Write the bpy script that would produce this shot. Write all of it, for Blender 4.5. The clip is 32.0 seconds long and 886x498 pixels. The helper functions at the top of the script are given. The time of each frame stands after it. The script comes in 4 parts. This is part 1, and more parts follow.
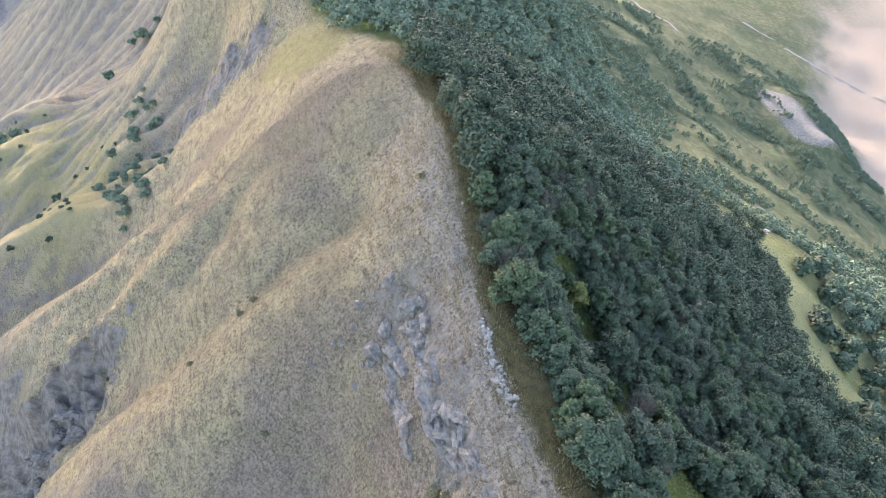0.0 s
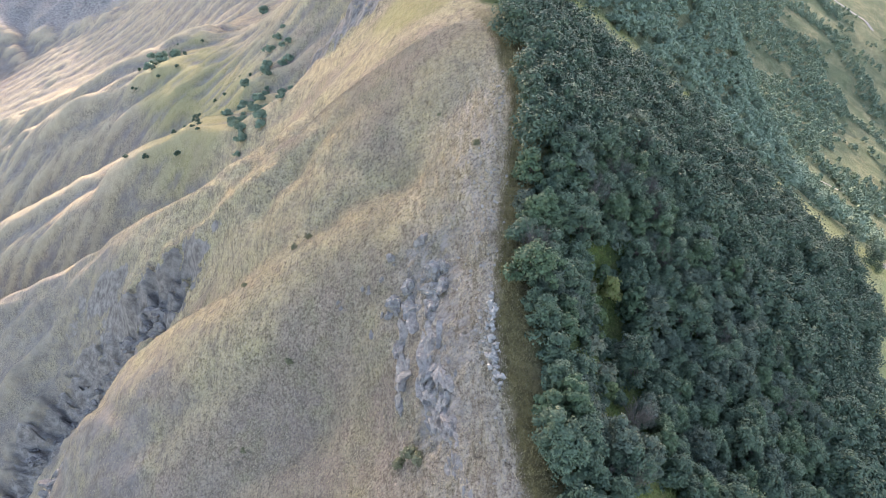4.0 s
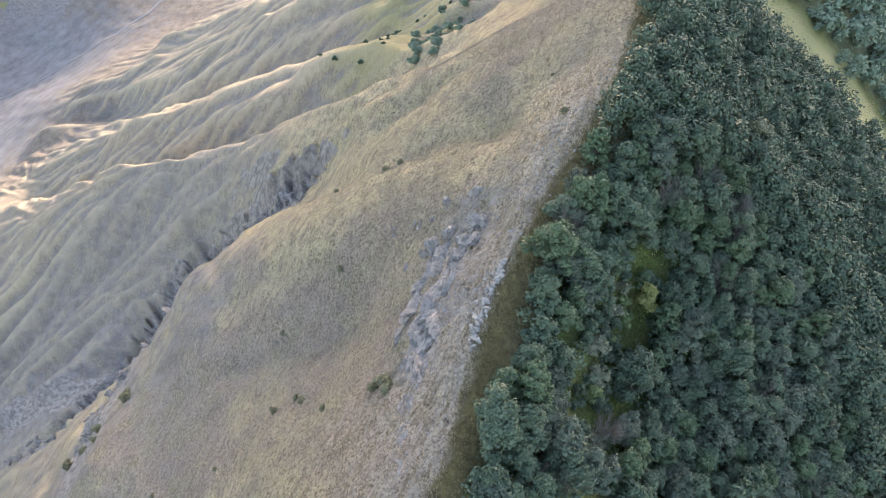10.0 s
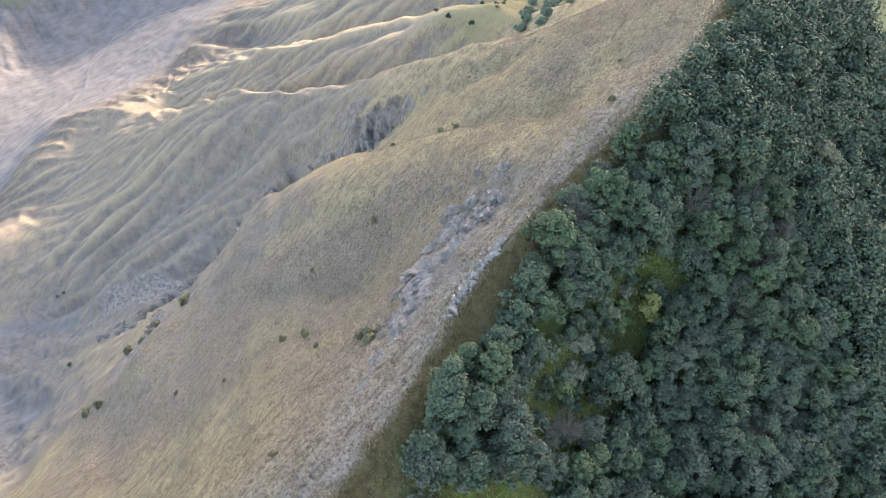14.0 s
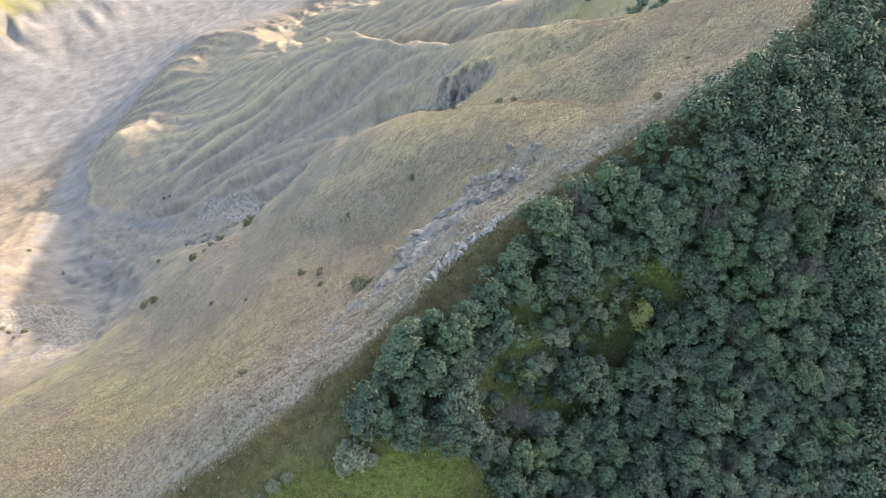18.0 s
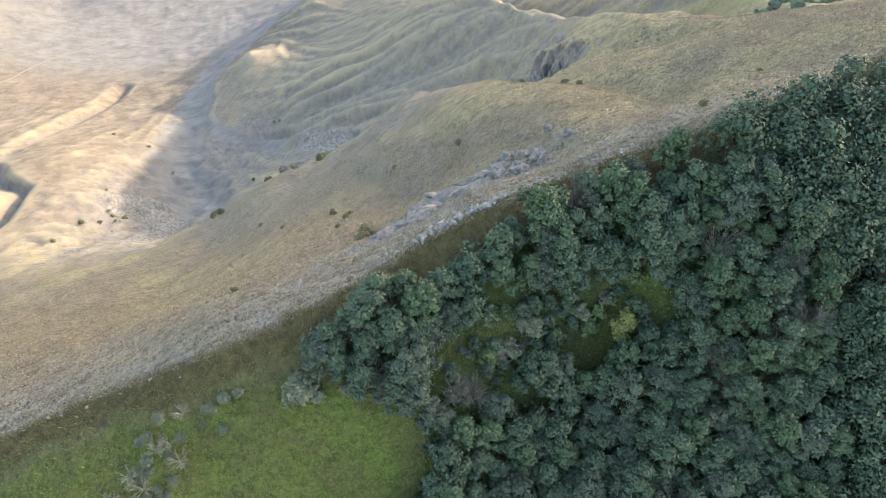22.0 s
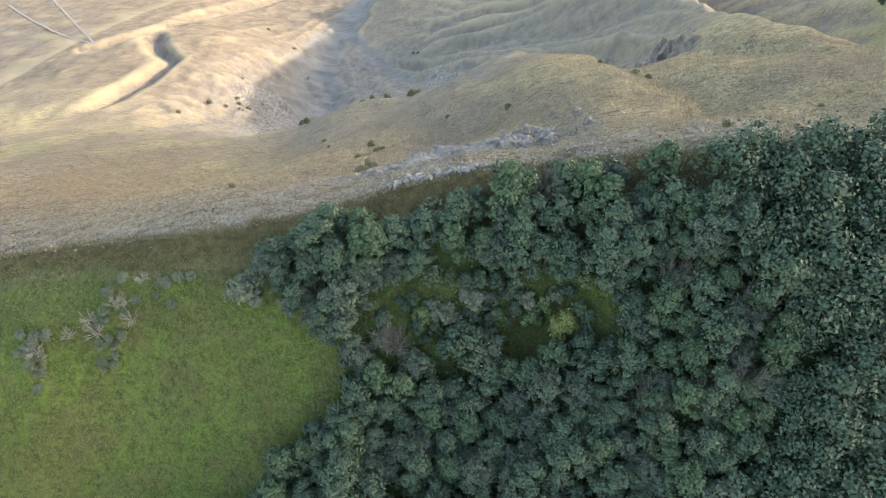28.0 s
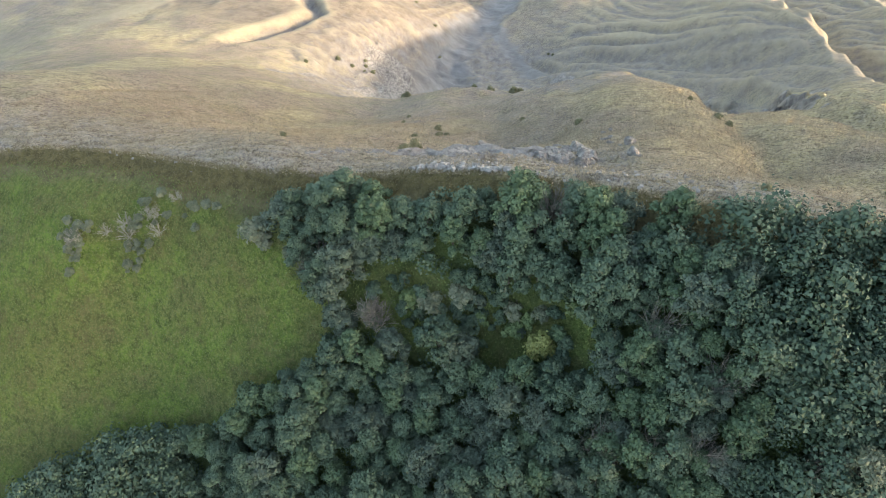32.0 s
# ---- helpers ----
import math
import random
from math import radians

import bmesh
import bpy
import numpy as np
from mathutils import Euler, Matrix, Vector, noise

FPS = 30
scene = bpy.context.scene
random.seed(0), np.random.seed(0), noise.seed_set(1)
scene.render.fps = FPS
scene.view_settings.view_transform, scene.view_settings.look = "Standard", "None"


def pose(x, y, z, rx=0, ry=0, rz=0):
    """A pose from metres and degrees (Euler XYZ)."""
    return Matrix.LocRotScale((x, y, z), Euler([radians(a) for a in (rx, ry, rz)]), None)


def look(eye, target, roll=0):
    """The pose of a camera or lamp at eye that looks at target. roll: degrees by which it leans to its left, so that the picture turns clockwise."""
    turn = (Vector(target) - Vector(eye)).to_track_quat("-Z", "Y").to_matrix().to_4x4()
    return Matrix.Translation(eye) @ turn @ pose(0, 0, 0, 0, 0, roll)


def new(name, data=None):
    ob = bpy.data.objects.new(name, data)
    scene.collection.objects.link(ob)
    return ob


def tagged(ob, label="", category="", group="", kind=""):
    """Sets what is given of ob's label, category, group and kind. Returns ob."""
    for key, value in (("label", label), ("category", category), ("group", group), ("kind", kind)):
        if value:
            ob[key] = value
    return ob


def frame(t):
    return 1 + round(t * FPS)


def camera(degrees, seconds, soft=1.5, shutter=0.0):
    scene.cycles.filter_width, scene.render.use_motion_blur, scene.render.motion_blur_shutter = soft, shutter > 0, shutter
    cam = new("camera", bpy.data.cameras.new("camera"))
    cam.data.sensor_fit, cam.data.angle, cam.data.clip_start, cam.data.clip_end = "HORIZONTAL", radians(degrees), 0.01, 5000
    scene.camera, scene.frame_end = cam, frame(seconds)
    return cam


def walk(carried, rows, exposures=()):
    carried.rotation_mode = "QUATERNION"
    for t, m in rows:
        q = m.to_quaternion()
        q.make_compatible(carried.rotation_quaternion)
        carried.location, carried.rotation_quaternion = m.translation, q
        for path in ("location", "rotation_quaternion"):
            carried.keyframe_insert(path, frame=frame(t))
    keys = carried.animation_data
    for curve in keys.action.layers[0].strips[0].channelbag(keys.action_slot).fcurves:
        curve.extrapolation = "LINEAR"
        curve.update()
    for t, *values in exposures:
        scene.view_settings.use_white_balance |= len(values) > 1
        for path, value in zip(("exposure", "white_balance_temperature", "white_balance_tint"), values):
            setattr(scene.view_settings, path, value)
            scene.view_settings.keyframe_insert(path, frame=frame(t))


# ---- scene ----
cam = camera(68.0, 32.0, soft=0.75)
METRES, EYE, TILT, LEAN, TURN = 100.0, 70.0, -41.3, 0.0, 0.0
ROWS = [
    (0.0, 0.0, 0.0, 0.0, 0.0, 0.0, -0.0),
    (0.5, 0.0155, -0.0001, 0.0, 1.03, -0.36, -0.89),
    (1.0, 0.0313, 0.0002, 0.0003, 2.55, -0.76, -2.2),
    (1.5, 0.0473, 0.0009, 0.001, 4.04, -1.2, -3.47),
    (2.0, 0.0636, 0.002, 0.0021, 5.51, -1.67, -4.71),
    (2.5, 0.0795, 0.0031, 0.0036, 6.98, -2.17, -5.94),
    (3.0, 0.0955, 0.005, 0.0054, 8.49, -2.7, -7.21),
    (3.5, 0.1116, 0.0074, 0.0075, 10.03, -3.25, -8.45),
    (5.5, 0.1752, 0.0208, 0.0194, 16.31, -5.88, -13.55),
    (6.0, 0.1908, 0.025, 0.0231, 17.91, -6.62, -14.79),
    (6.5, 0.2061, 0.0297, 0.0269, 19.51, -7.38, -16.02),
    (7.0, 0.2202, 0.0343, 0.0319, 21.03, -8.18, -17.1),
    (7.5, 0.2349, 0.0398, 0.0368, 22.66, -9.02, -18.29),
    (8.0, 0.2493, 0.0456, 0.0418, 24.33, -9.9, -19.47),
    (8.5, 0.2637, 0.0514, 0.0474, 26.01, -10.82, -20.59),
    (9.0, 0.2775, 0.058, 0.0533, 27.69, -11.79, -21.71),
    (9.5, 0.2911, 0.0646, 0.0595, 29.4, -12.8, -22.8),
    (10.0, 0.3042, 0.0717, 0.066, 31.14, -13.83, -23.89),
    (10.5, 0.317, 0.0792, 0.0726, 32.92, -14.92, -24.94),
    (11.0, 0.3293, 0.0867, 0.0796, 34.7, -16.04, -25.98),
    (11.5, 0.3413, 0.0946, 0.0867, 36.4, -17.14, -26.92),
    (12.0, 0.3529, 0.1026, 0.0941, 38.09, -18.25, -27.83),
    (12.5, 0.3644, 0.111, 0.1012, 39.83, -19.4, -28.75),
    (13.0, 0.3749, 0.1195, 0.1096, 41.65, -20.69, -29.64),
    (13.5, 0.3854, 0.1285, 0.1176, 43.46, -21.95, -30.48),
    (14.0, 0.3955, 0.1376, 0.126, 45.22, -23.21, -31.26),
    (14.5, 0.4053, 0.1471, 0.134, 47.01, -24.48, -32.03),
    (16.5, 0.4412, 0.1867, 0.1691, 54.92, -30.21, -34.97),
    (17.0, 0.4481, 0.1962, 0.1779, 56.92, -31.72, -35.59),
    (17.5, 0.4554, 0.2069, 0.1871, 59.18, -33.4, -36.27),
    (18.0, 0.4623, 0.2174, 0.1964, 61.46, -35.1, -36.9),
    (18.5, 0.4686, 0.2285, 0.2059, 63.79, -36.85, -37.46),
    (19.0, 0.4744, 0.2396, 0.2158, 66.08, -38.61, -37.95),
    (19.5, 0.4795, 0.2508, 0.2257, 68.4, -40.41, -38.4),
    (20.0, 0.4844, 0.2619, 0.2357, 70.85, -42.29, -38.81),
    (20.5, 0.4883, 0.2736, 0.246, 73.3, -44.21, -39.14),
    (21.0, 0.4921, 0.2854, 0.2559, 75.8, -46.13, -39.46),
    (21.5, 0.4951, 0.297, 0.2662, 78.17, -47.99, -39.68),
    (22.0, 0.4975, 0.3086, 0.2763, 80.49, -49.82, -39.85),
    (22.5, 0.5, 0.3202, 0.2863, 82.77, -51.59, -39.97),
    (23.0, 0.5016, 0.3319, 0.2963, 85.08, -53.4, -40.07),
    (23.5, 0.5027, 0.3436, 0.3068, 87.35, -55.2, -40.08),
    (24.0, 0.5038, 0.3549, 0.3166, 89.57, -56.92, -40.11),
    (24.5, 0.5037, 0.3666, 0.3267, 91.79, -58.68, -40.03),
    (26.5, 0.5002, 0.4122, 0.3662, 100.16, -65.28, -39.39),
    (27.0, 0.4987, 0.4225, 0.3749, 101.86, -66.64, -39.2),
    (27.5, 0.4965, 0.4335, 0.3844, 103.69, -68.11, -38.96),
    (28.0, 0.4942, 0.4445, 0.3937, 105.51, -69.55, -38.69),
    (28.5, 0.4913, 0.4553, 0.403, 107.32, -71.0, -38.4),
    (29.0, 0.4881, 0.4662, 0.4122, 109.12, -72.41, -38.07),
    (29.5, 0.4848, 0.4767, 0.4211, 111.12, -73.68, -37.71),
    (30.0, 0.4808, 0.487, 0.4299, 113.87, -75.39, -37.09),
    (30.5, 0.4761, 0.4972, 0.4387, 116.96, -77.28, -36.3),
    (31.0, 0.4708, 0.5074, 0.4472, 120.22, -79.21, -35.38),
    (31.5, 0.4654, 0.5164, 0.4556, 123.51, -81.03, -34.34),
    (32.0, 0.4591, 0.5254, 0.4645, 125.96, -82.21, -33.46),
]
walk(cam, [(t, pose(0, 0, EYE, TILT, LEAN, TURN) @ pose(METRES * x, METRES * y, METRES * z, 90 + pitch, roll, yaw)) for t, x, y, z, yaw, pitch, roll in ROWS],
     exposures=[(0.0, 2.52, 6850, 20), (14.0, 2.5, 7150, 19), (20.0, 2.44, 7250, 11), (32.0, 2.38, 7450, 10)])

# ---- light ----
SUN_AZ, SUN_EL = 18.0, 15.8          # degrees west of north (+y), degrees above the horizon
world = bpy.data.worlds.new("world")
scene.world = world
world.use_nodes = True
wn = world.node_tree.nodes
sky = wn.new("ShaderNodeTexSky")
sky.sky_type, sky.sun_disc = "NISHITA", False
sky.sun_elevation, sky.sun_rotation = radians(SUN_EL), radians(-SUN_AZ)
sky.air_density, sky.dust_density, sky.ozone_density = 1.0, 1.5, 1.0
wn["Background"].inputs["Strength"].default_value = 0.15
world.node_tree.links.new(sky.outputs[0], wn["Background"].inputs["Color"])
sun = new("sun", bpy.data.lights.new("sun", "SUN"))
sun.data.energy, sun.data.angle, sun.data.color = 1.7, radians(1.5), (1.0, 0.91, 0.77)
sun.matrix_world = look((0, 0, 0), (math.sin(radians(SUN_AZ)) * math.cos(radians(SUN_EL)),
                                    -math.cos(radians(SUN_AZ)) * math.cos(radians(SUN_EL)), -math.sin(radians(SUN_EL))))

# ---- the lie of the land: ridge, spur and stream lines, in metres ----
# the end beyond view is raised to shade the wood
CREST = [(-20, -160, -90), (2, -105, -56), (16, -75, -27), (24, -52, -11), (27.5, -36, -6.4), (27.5, -24, -4.4), (21.8, -10, -1.2), (17.9, 5, 1.6), (16.3, 20, 6.2), (13.0, 31, 7.7), (8, 43, 10),
         (5, 53, 12.3), (2.3, 70, 15.6), (0.5, 85, 18.6), (-6, 103, 19), (-14, 118, 17), (-36, 155, 5), (-46, 200, 26), (-60, 285, 96), (-80, 450, 150)]
SPURS = []
SPURS.append([(-3, 59, 8), (-16, 63, 2.5), (-29, 61, -6), (-43, 58, -16), (-59, 52, -30), (-75, 48, -45)])
SPURS.append([(-8, 92, 14), (-25, 88, 4), (-50, 86, -13), (-70, 85, -28), (-86, 84, -41)])
SPURS.append([(-40, 112, -2), (-66, 107, -20), (-92, 103, -43), (-126, 109, -72), (-198, 97, -116), (-264, 66, -160), (-330, 74, -200), (-365, 60, -206)])
SPURS.append([(-55, 155, -12), (-74, 150, -29), (-114, 148, -56), (-200, 140, -104), (-300, 137, -166), (-351, 121, -194)])
SPURS.append([(-150, 132, -84), (-185, 128, -103), (-219, 119, -127), (-274, 107, -163), (-309, 100, -187)])
SPURS.append([(-200, 222, -92), (-262, 207, -130), (-318, 194, -165), (-408, 194, -208), (-534, 160, -262)])
SPURS.append([(-75, 200, -28), (-104, 190, -47), (-140, 215, -66), (-188, 235, -82), (-260, 242, -118), (-394, 255, -190)])
SPURS.append([(-100, 290, -40), (-150, 300, -66), (-260, 330, -130), (-445, 394, -206)])
SPURS.append([(-5, -75, -40), (-34, -90, -66), (-73, -112, -104), (-129, -122, -136), (-191, -115, -167), (-251, -120, -209), (-300, -118, -236)])
SPURS.append([(-60, -190, -120), (-110, -170, -135), (-178, -158, -161), (-290, -165, -226)])
SPURS.append([(78, 126, -38), (94, 134, -46), (120, 120, -62), (160, 100, -90)])
SPURS.append([(120, 456, -176), (70, 500, -160), (50, 541, -150), (20, 600, -120)])
GULLIES = []
GULLIES.append([(-52, 73, -23), (-74, 70, -44), (-96, 66, -78), (-116, 50, -102), (-140, 34, -128), (-165, 12, -151), (-206, -28, -191)])
GULLIES.append([(-70, 128, -34), (-110, 127, -70), (-150, 116, -97), (-210, 105, -133), (-290, 88, -190)])
GULLIES.append([(-90, 172, -50), (-150, 185, -84), (-230, 172, -134), (-320, 166, -188), (-420, 165, -234)])
GULLIES.append([(-34, -35, -50), (-81, -40, -103), (-141, -46, -160), (-192, -72, -187), (-240, -80, -207), (-300, -82, -230), (-343, -82, -250), (-405, -40, -256), (-480, 10, -268)])
GULLIES.append([(-240, -152, -199), (-320, -150, -244)])
SLOPES = []
SLOPES.append([(-1, 37, -0.5), (-17, 45, -12), (-30, 30, -25), (-56, 19, -50), (-68, 24, -56), (-85, 41, -64)])
SLOPES.append([(-80, -48.5, -99), (-237, -90, -202), (-144, -98, -144), (-133, 9, -124), (-15.3, 80.4, 5.4), (-369, -5, -219), (-12.2, 31.6, -10.6), (-41.6, -36, -57), (-60, 9.4, -54), (25, 12.5, 2.0), (31, 4.6, -0.9), (27.5, 10.5, 0)])
SLOPES.append([(7, 0, -6), (-10, 0, -25), (-40, 0, -50), (-95, 0, -96)])
SLOPES.append([(30, 14, -4), (44, 30, -15), (60, 16, -25), (80, 0, -38)])
SLOPES.append([(20, 60, 1), (33, 53, -7.5), (31, 66, -4), (50, 98, -15), (60, 75, -24), (77, 87, -37)])
SLOPES.append([(20, 100, 6), (35, 130, -9), (50, 170, -35), (77, 192, -63), (84, 300, -120), (110, 400, -160)])
SLOPES.append([(212, 701, -240), (342, 629, -308), (260, 450, -250), (220, 250, -165), (200, 60, -110)])
SLOPES.append([(-303, -44, -206), (-319, -15, -218), (-405, -6, -237), (-480, 90, -262), (-607, 86, -290), (-580, 190, -276), (-500, 300, -240), (-520, 420, -236)])
SLOPES.append([(-635, 20, -289), (-645, 100, -284), (-640, 200, -272), (-690, 60, -232), (-700, 180, -222), (-690, 320, -215), (-820, 120, -150)])
SLOPES.append([(-640, -60, -232), (-592, -115, -228), (-562, -175, -222), (-700, -120, -180), (-560, -32, -285), (-517, -92, -281), (-484, -150, -275), (-470, -220, -272), (-560, -260, -215)])
SLOPES.append([(-123, 84, -82), (-180, 73, -120)])
SLOPES.append([(40, -80, -40), (70, -150, -90), (30, -260, -150)])
SLOPES.append([(-30, 420, 60), (20, 420, -60), (-200, 400, -48), (-130, 380, -28), (-270, 420, -98)])
SLOPES.append([(-330, 560, -115), (-450, 560, -165), (-520, 600, -180), (-380, 680, 0)])
SLOPES.append([(150, 600, -212), (250, 680, -256), (340, 715, -298), (440, 715, -316), (430, 620, -318)])
SLOPES.append([(520, 760, -388), (500, 640, -384), (650, 900, -398), (820, 700, -402), (480, 480, -370), (360, 300, -290)])


def dense(line, step):
    out = []
    for a, b in zip(line, line[1:]):
        n = max(1, round(math.dist(a[:2], b[:2]) / step))
        out += [tuple(a[k] + (b[k] - a[k]) * i / n for k in range(3)) for i in range(n)]
    return out + [line[-1]]


anchors = dense(CREST, 9)
for line in SPURS + GULLIES:
    anchors += dense(line, 16 if abs(line[0][0]) < 80 else 30)
for line in SLOPES:
    anchors += line
anchors += [(2500 * math.cos(a), 2500 * math.sin(a), -400) for a in np.linspace(0, 2 * math.pi, 13)[:-1]]
ANCHOR = np.array(anchors)
AXY = ANCHOR[:, :2] / 100
SOFT = 0.0016


def kernel(r2):
    return np.sqrt(r2 + SOFT)


def solve_land():
    n = len(AXY)
    d = AXY[:, None] - AXY[None]
    a = kernel((d ** 2).sum(2)) + np.diag([-0.004] * n)
    q = np.c_[np.ones(n), AXY]
    m = np.block([[a, q], [q.T, np.zeros((3, 3))]])
    return np.linalg.solve(m, np.r_[ANCHOR[:, 2], 0, 0, 0])


LAND = solve_land()
_perm = np.random.RandomState(7).permutation(4096)
_grad = np.random.RandomState(8).uniform(-1, 1, (4096, 2))


def perlin(x, y):
    """Gradient noise, about -0.7 to 0.7, one cell a unit."""
    xi, yi = np.floor(x).astype(int), np.floor(y).astype(int)
    fx, fy = x - xi, y - yi

    def corner(dx, dy):
        g = _grad[_perm[(_perm[(xi + dx) & 4095] + yi + dy) & 4095]]
        return g[..., 0] * (fx - dx) + g[..., 1] * (fy - dy)
    u, v = fx * fx * fx * (fx * (fx * 6 - 15) + 10), fy * fy * fy * (fy * (fy * 6 - 15) + 10)
    a, b = corner(0, 0), corner(0, 1)
    return (a + u * (corner(1, 0) - a)) * (1 - v) + (b + u * (corner(1, 1) - b)) * v


def fbm(x, y, octaves=4):
    return sum(perlin(x * 2 ** i + 17.3 * i, y * 2 ** i - 9.1 * i) * 0.5 ** i for i in range(octaves))


def smooth(a, b, x):
    t = np.clip((np.asarray(x, float) - a) / (b - a), 0, 1)
    return t * t * (3 - 2 * t)


CREST_Y = np.array([c[1] for c in CREST], float)
CREST_X = np.array([c[0] for c in CREST], float)


def east_of_crest(x, y):
    return x - np.interp(y, CREST_Y, CREST_X)


def line_distance(x, y, line):
    best = np.full(np.shape(x), 1e9)
    for a, b in zip(line, line[1:]):
        dx, dy = b[0] - a[0], b[1] - a[1]
        t = np.clip(((x - a[0]) * dx + (y - a[1]) * dy) / (dx * dx + dy * dy), 0, 1)
        best = np.minimum(best, np.hypot(x - a[0] - t * dx, y - a[1] - t * dy))
    return best


def base_land(x, y):
    q = np.stack([x, y], -1) / 100
    out = np.empty(len(q))
    n = len(AXY)
    for i in range(0, len(q), 40000):
        c = q[i:i + 40000]
        r2 = (c[:, None, 0] - AXY[None, :, 0]) ** 2 + (c[:, None, 1] - AXY[None, :, 1]) ** 2
        out[i:i + 40000] = kernel(r2) @ LAND[:n] + LAND[n] + c @ LAND[n + 1:]
    return out


OUTCROP = [(-5, 62), (-3.5, 57), (-1.5, 52), (0.5, 46), (1.5, 40)]
CLIFF = [(-74, 84), (-84, 82), (-98, 80), (-118, 77), (-130, 64), (-133, 48)]
RIM = [(7, 133), (19, 136), (32, 139), (43, 136), (51, 134), (62, 135), (68, 130), (79, 122), (79, 107), (77, 93), (76, 74), (82, 64)]
TRENCH = [(-72, 80), (-91, 77), (-117, 74), (-127, 63), (-130, 48), (-129, 31), (-132, 13), (-140, -5)]
CLIFF_LOW = [(-84, 46), (-96, 38), (-88, 20), (-80, 8)]
GREY_FACE = [(-48, 163), (-57, 164), (-66, 170), (-78, 182)]
STREAM = GULLIES[3][2:]
SCARPS = [([(-150, -80), (-138, -64), (-118, -56), (-100, -52)], 13), ([(-70, -66), (-92, -70)], 6), ([(-178, 0), (-150, 18), (-120, 34)], 9), ([(-66, 2), (-74, 14), (-84, 26)], 6)]


def beyond_river(x, y):
    """How far west of the foot of the far bank a place lies."""
    return np.interp(y, [-180, -82, -19, 40, 100, 220], [-458, -514, -552, -602, -624, -636]) - x


# crests of the lesser ribs: height, half width, lines
RIBS = []
RIBS.append((6.0, 26, [[(-100, 106), (-140, 104), (-182, 90), (-230, 78), (-285, 72), (-343, 58), (-402, 36), (-446, 20)]]))
RIBS.append((6.5, 17, [[(-110, 152), (-153, 135), (-195, 123), (-228, 112), (-271, 104), (-312, 96)], [(-140, 165), (-178, 151), (-215, 140), (-250, 130), (-292, 121)],
               [(-297, 214), (-337, 190), (-401, 186), (-437, 176), (-460, 159)], [(-181, 226), (-233, 219), (-287, 213), (-336, 196)], [(-161, 211), (-200, 204), (-254, 186), (-293, 180), (-330, 171)],
               [(-110, 186), (-142, 176), (-180, 163), (-222, 152), (-262, 147)]]))
RIBS.append((9.0, 24, [[(-230, 212), (-257, 204), (-299, 176), (-330, 165), (-366, 153), (-420, 150), (-456, 128)], [(-177, 262), (-226, 241), (-266, 240), (-294, 242), (-345, 256), (-404, 259), (-440, 243)]]))
RIBS.append((5.5, 12, [[(-170, 85), (-195, 65), (-201, 44), (-211, 23), (-219, -11)], [(-140, 78), (-151, 65), (-164, 50), (-178, 37), (-192, 19), (-197, 2)], [(-133, 70), (-147, 57), (-163, 43), (-175, 29), (-186, 14), (-188, -3)],
               [(-128, 62), (-146, 51), (-155, 36), (-161, 23), (-167, 12)], [(-192, 66), (-212, 40), (-226, 18), (-232, -8)], [(-205, 64), (-226, 40), (-242, 22), (-247, 3), (-245, -17)],
               [(-95, 172), (-120, 160), (-144, 146)], [(-411, 214), (-439, 190), (-471, 176)]]))
RIBS.append((-5.5, 6.5, [[(-182, -152), (-167, -137), (-154, -120), (-126, -116), (-98, -114)], [(-205, -158), (-182, -164), (-160, -172)]]))
RIBS.append((-4.5, 10, [[(-335, -147), (-278, -150), (-249, -157), (-224, -160)]]))
RIBS.append((2.0, 8, [[(-125, 96), (-83, 91), (-51, 92)], [(-104, 60), (-80, 58), (-50, 66)]]))

# grooves down the near slope: depth, half width, lines
FOLDS = [(2.6, 7, [[(-48, 112), (-55, 106), (-60, 98), (-69, 94), (-81, 90), (-95, 90)]]), (2.0, 6, [[(-36, 99), (-41, 93), (-46, 87), (-57, 86), (-68, 82)]]),
         (1.5, 6, [[(-14, 80), (-24, 77), (-33, 73), (-47, 70), (-60, 69)]]), (1.0, 5, [[(-20, 50), (-38, 48), (-56, 42)], [(-16, 42), (-32, 36), (-48, 26)]])]

FLOW_X, FLOW_Y = np.arange(-1000.0, 61, 14), np.arange(-420.0, 701, 14)
_gx, _gy = np.meshgrid(FLOW_X, FLOW_Y, indexing="ij")
_gz = base_land(_gx.ravel(), _gy.ravel()).reshape(_gx.shape)
FALL = np.stack([np.gradient(_gz, 14, axis=0), np.gradient(_gz, 14, axis=1)], -1)


def fall_line(x, y):
    """The slope of the broad land, blended between the points of a coarse grid."""
    u = np.clip((x + 1000) / 14, 0, len(FLOW_X) - 1.001)
    v = np.clip((y + 420) / 14, 0, len(FLOW_Y) - 1.001)
    i, j = u.astype(int), v.astype(int)
    a, b = (u - i)[:, None], (v - j)[:, None]
    return (FALL[i, j] * (1 - a) + FALL[i + 1, j] * a) * (1 - b) + (FALL[i, j + 1] * (1 - a) + FALL[i + 1, j + 1] * a) * b


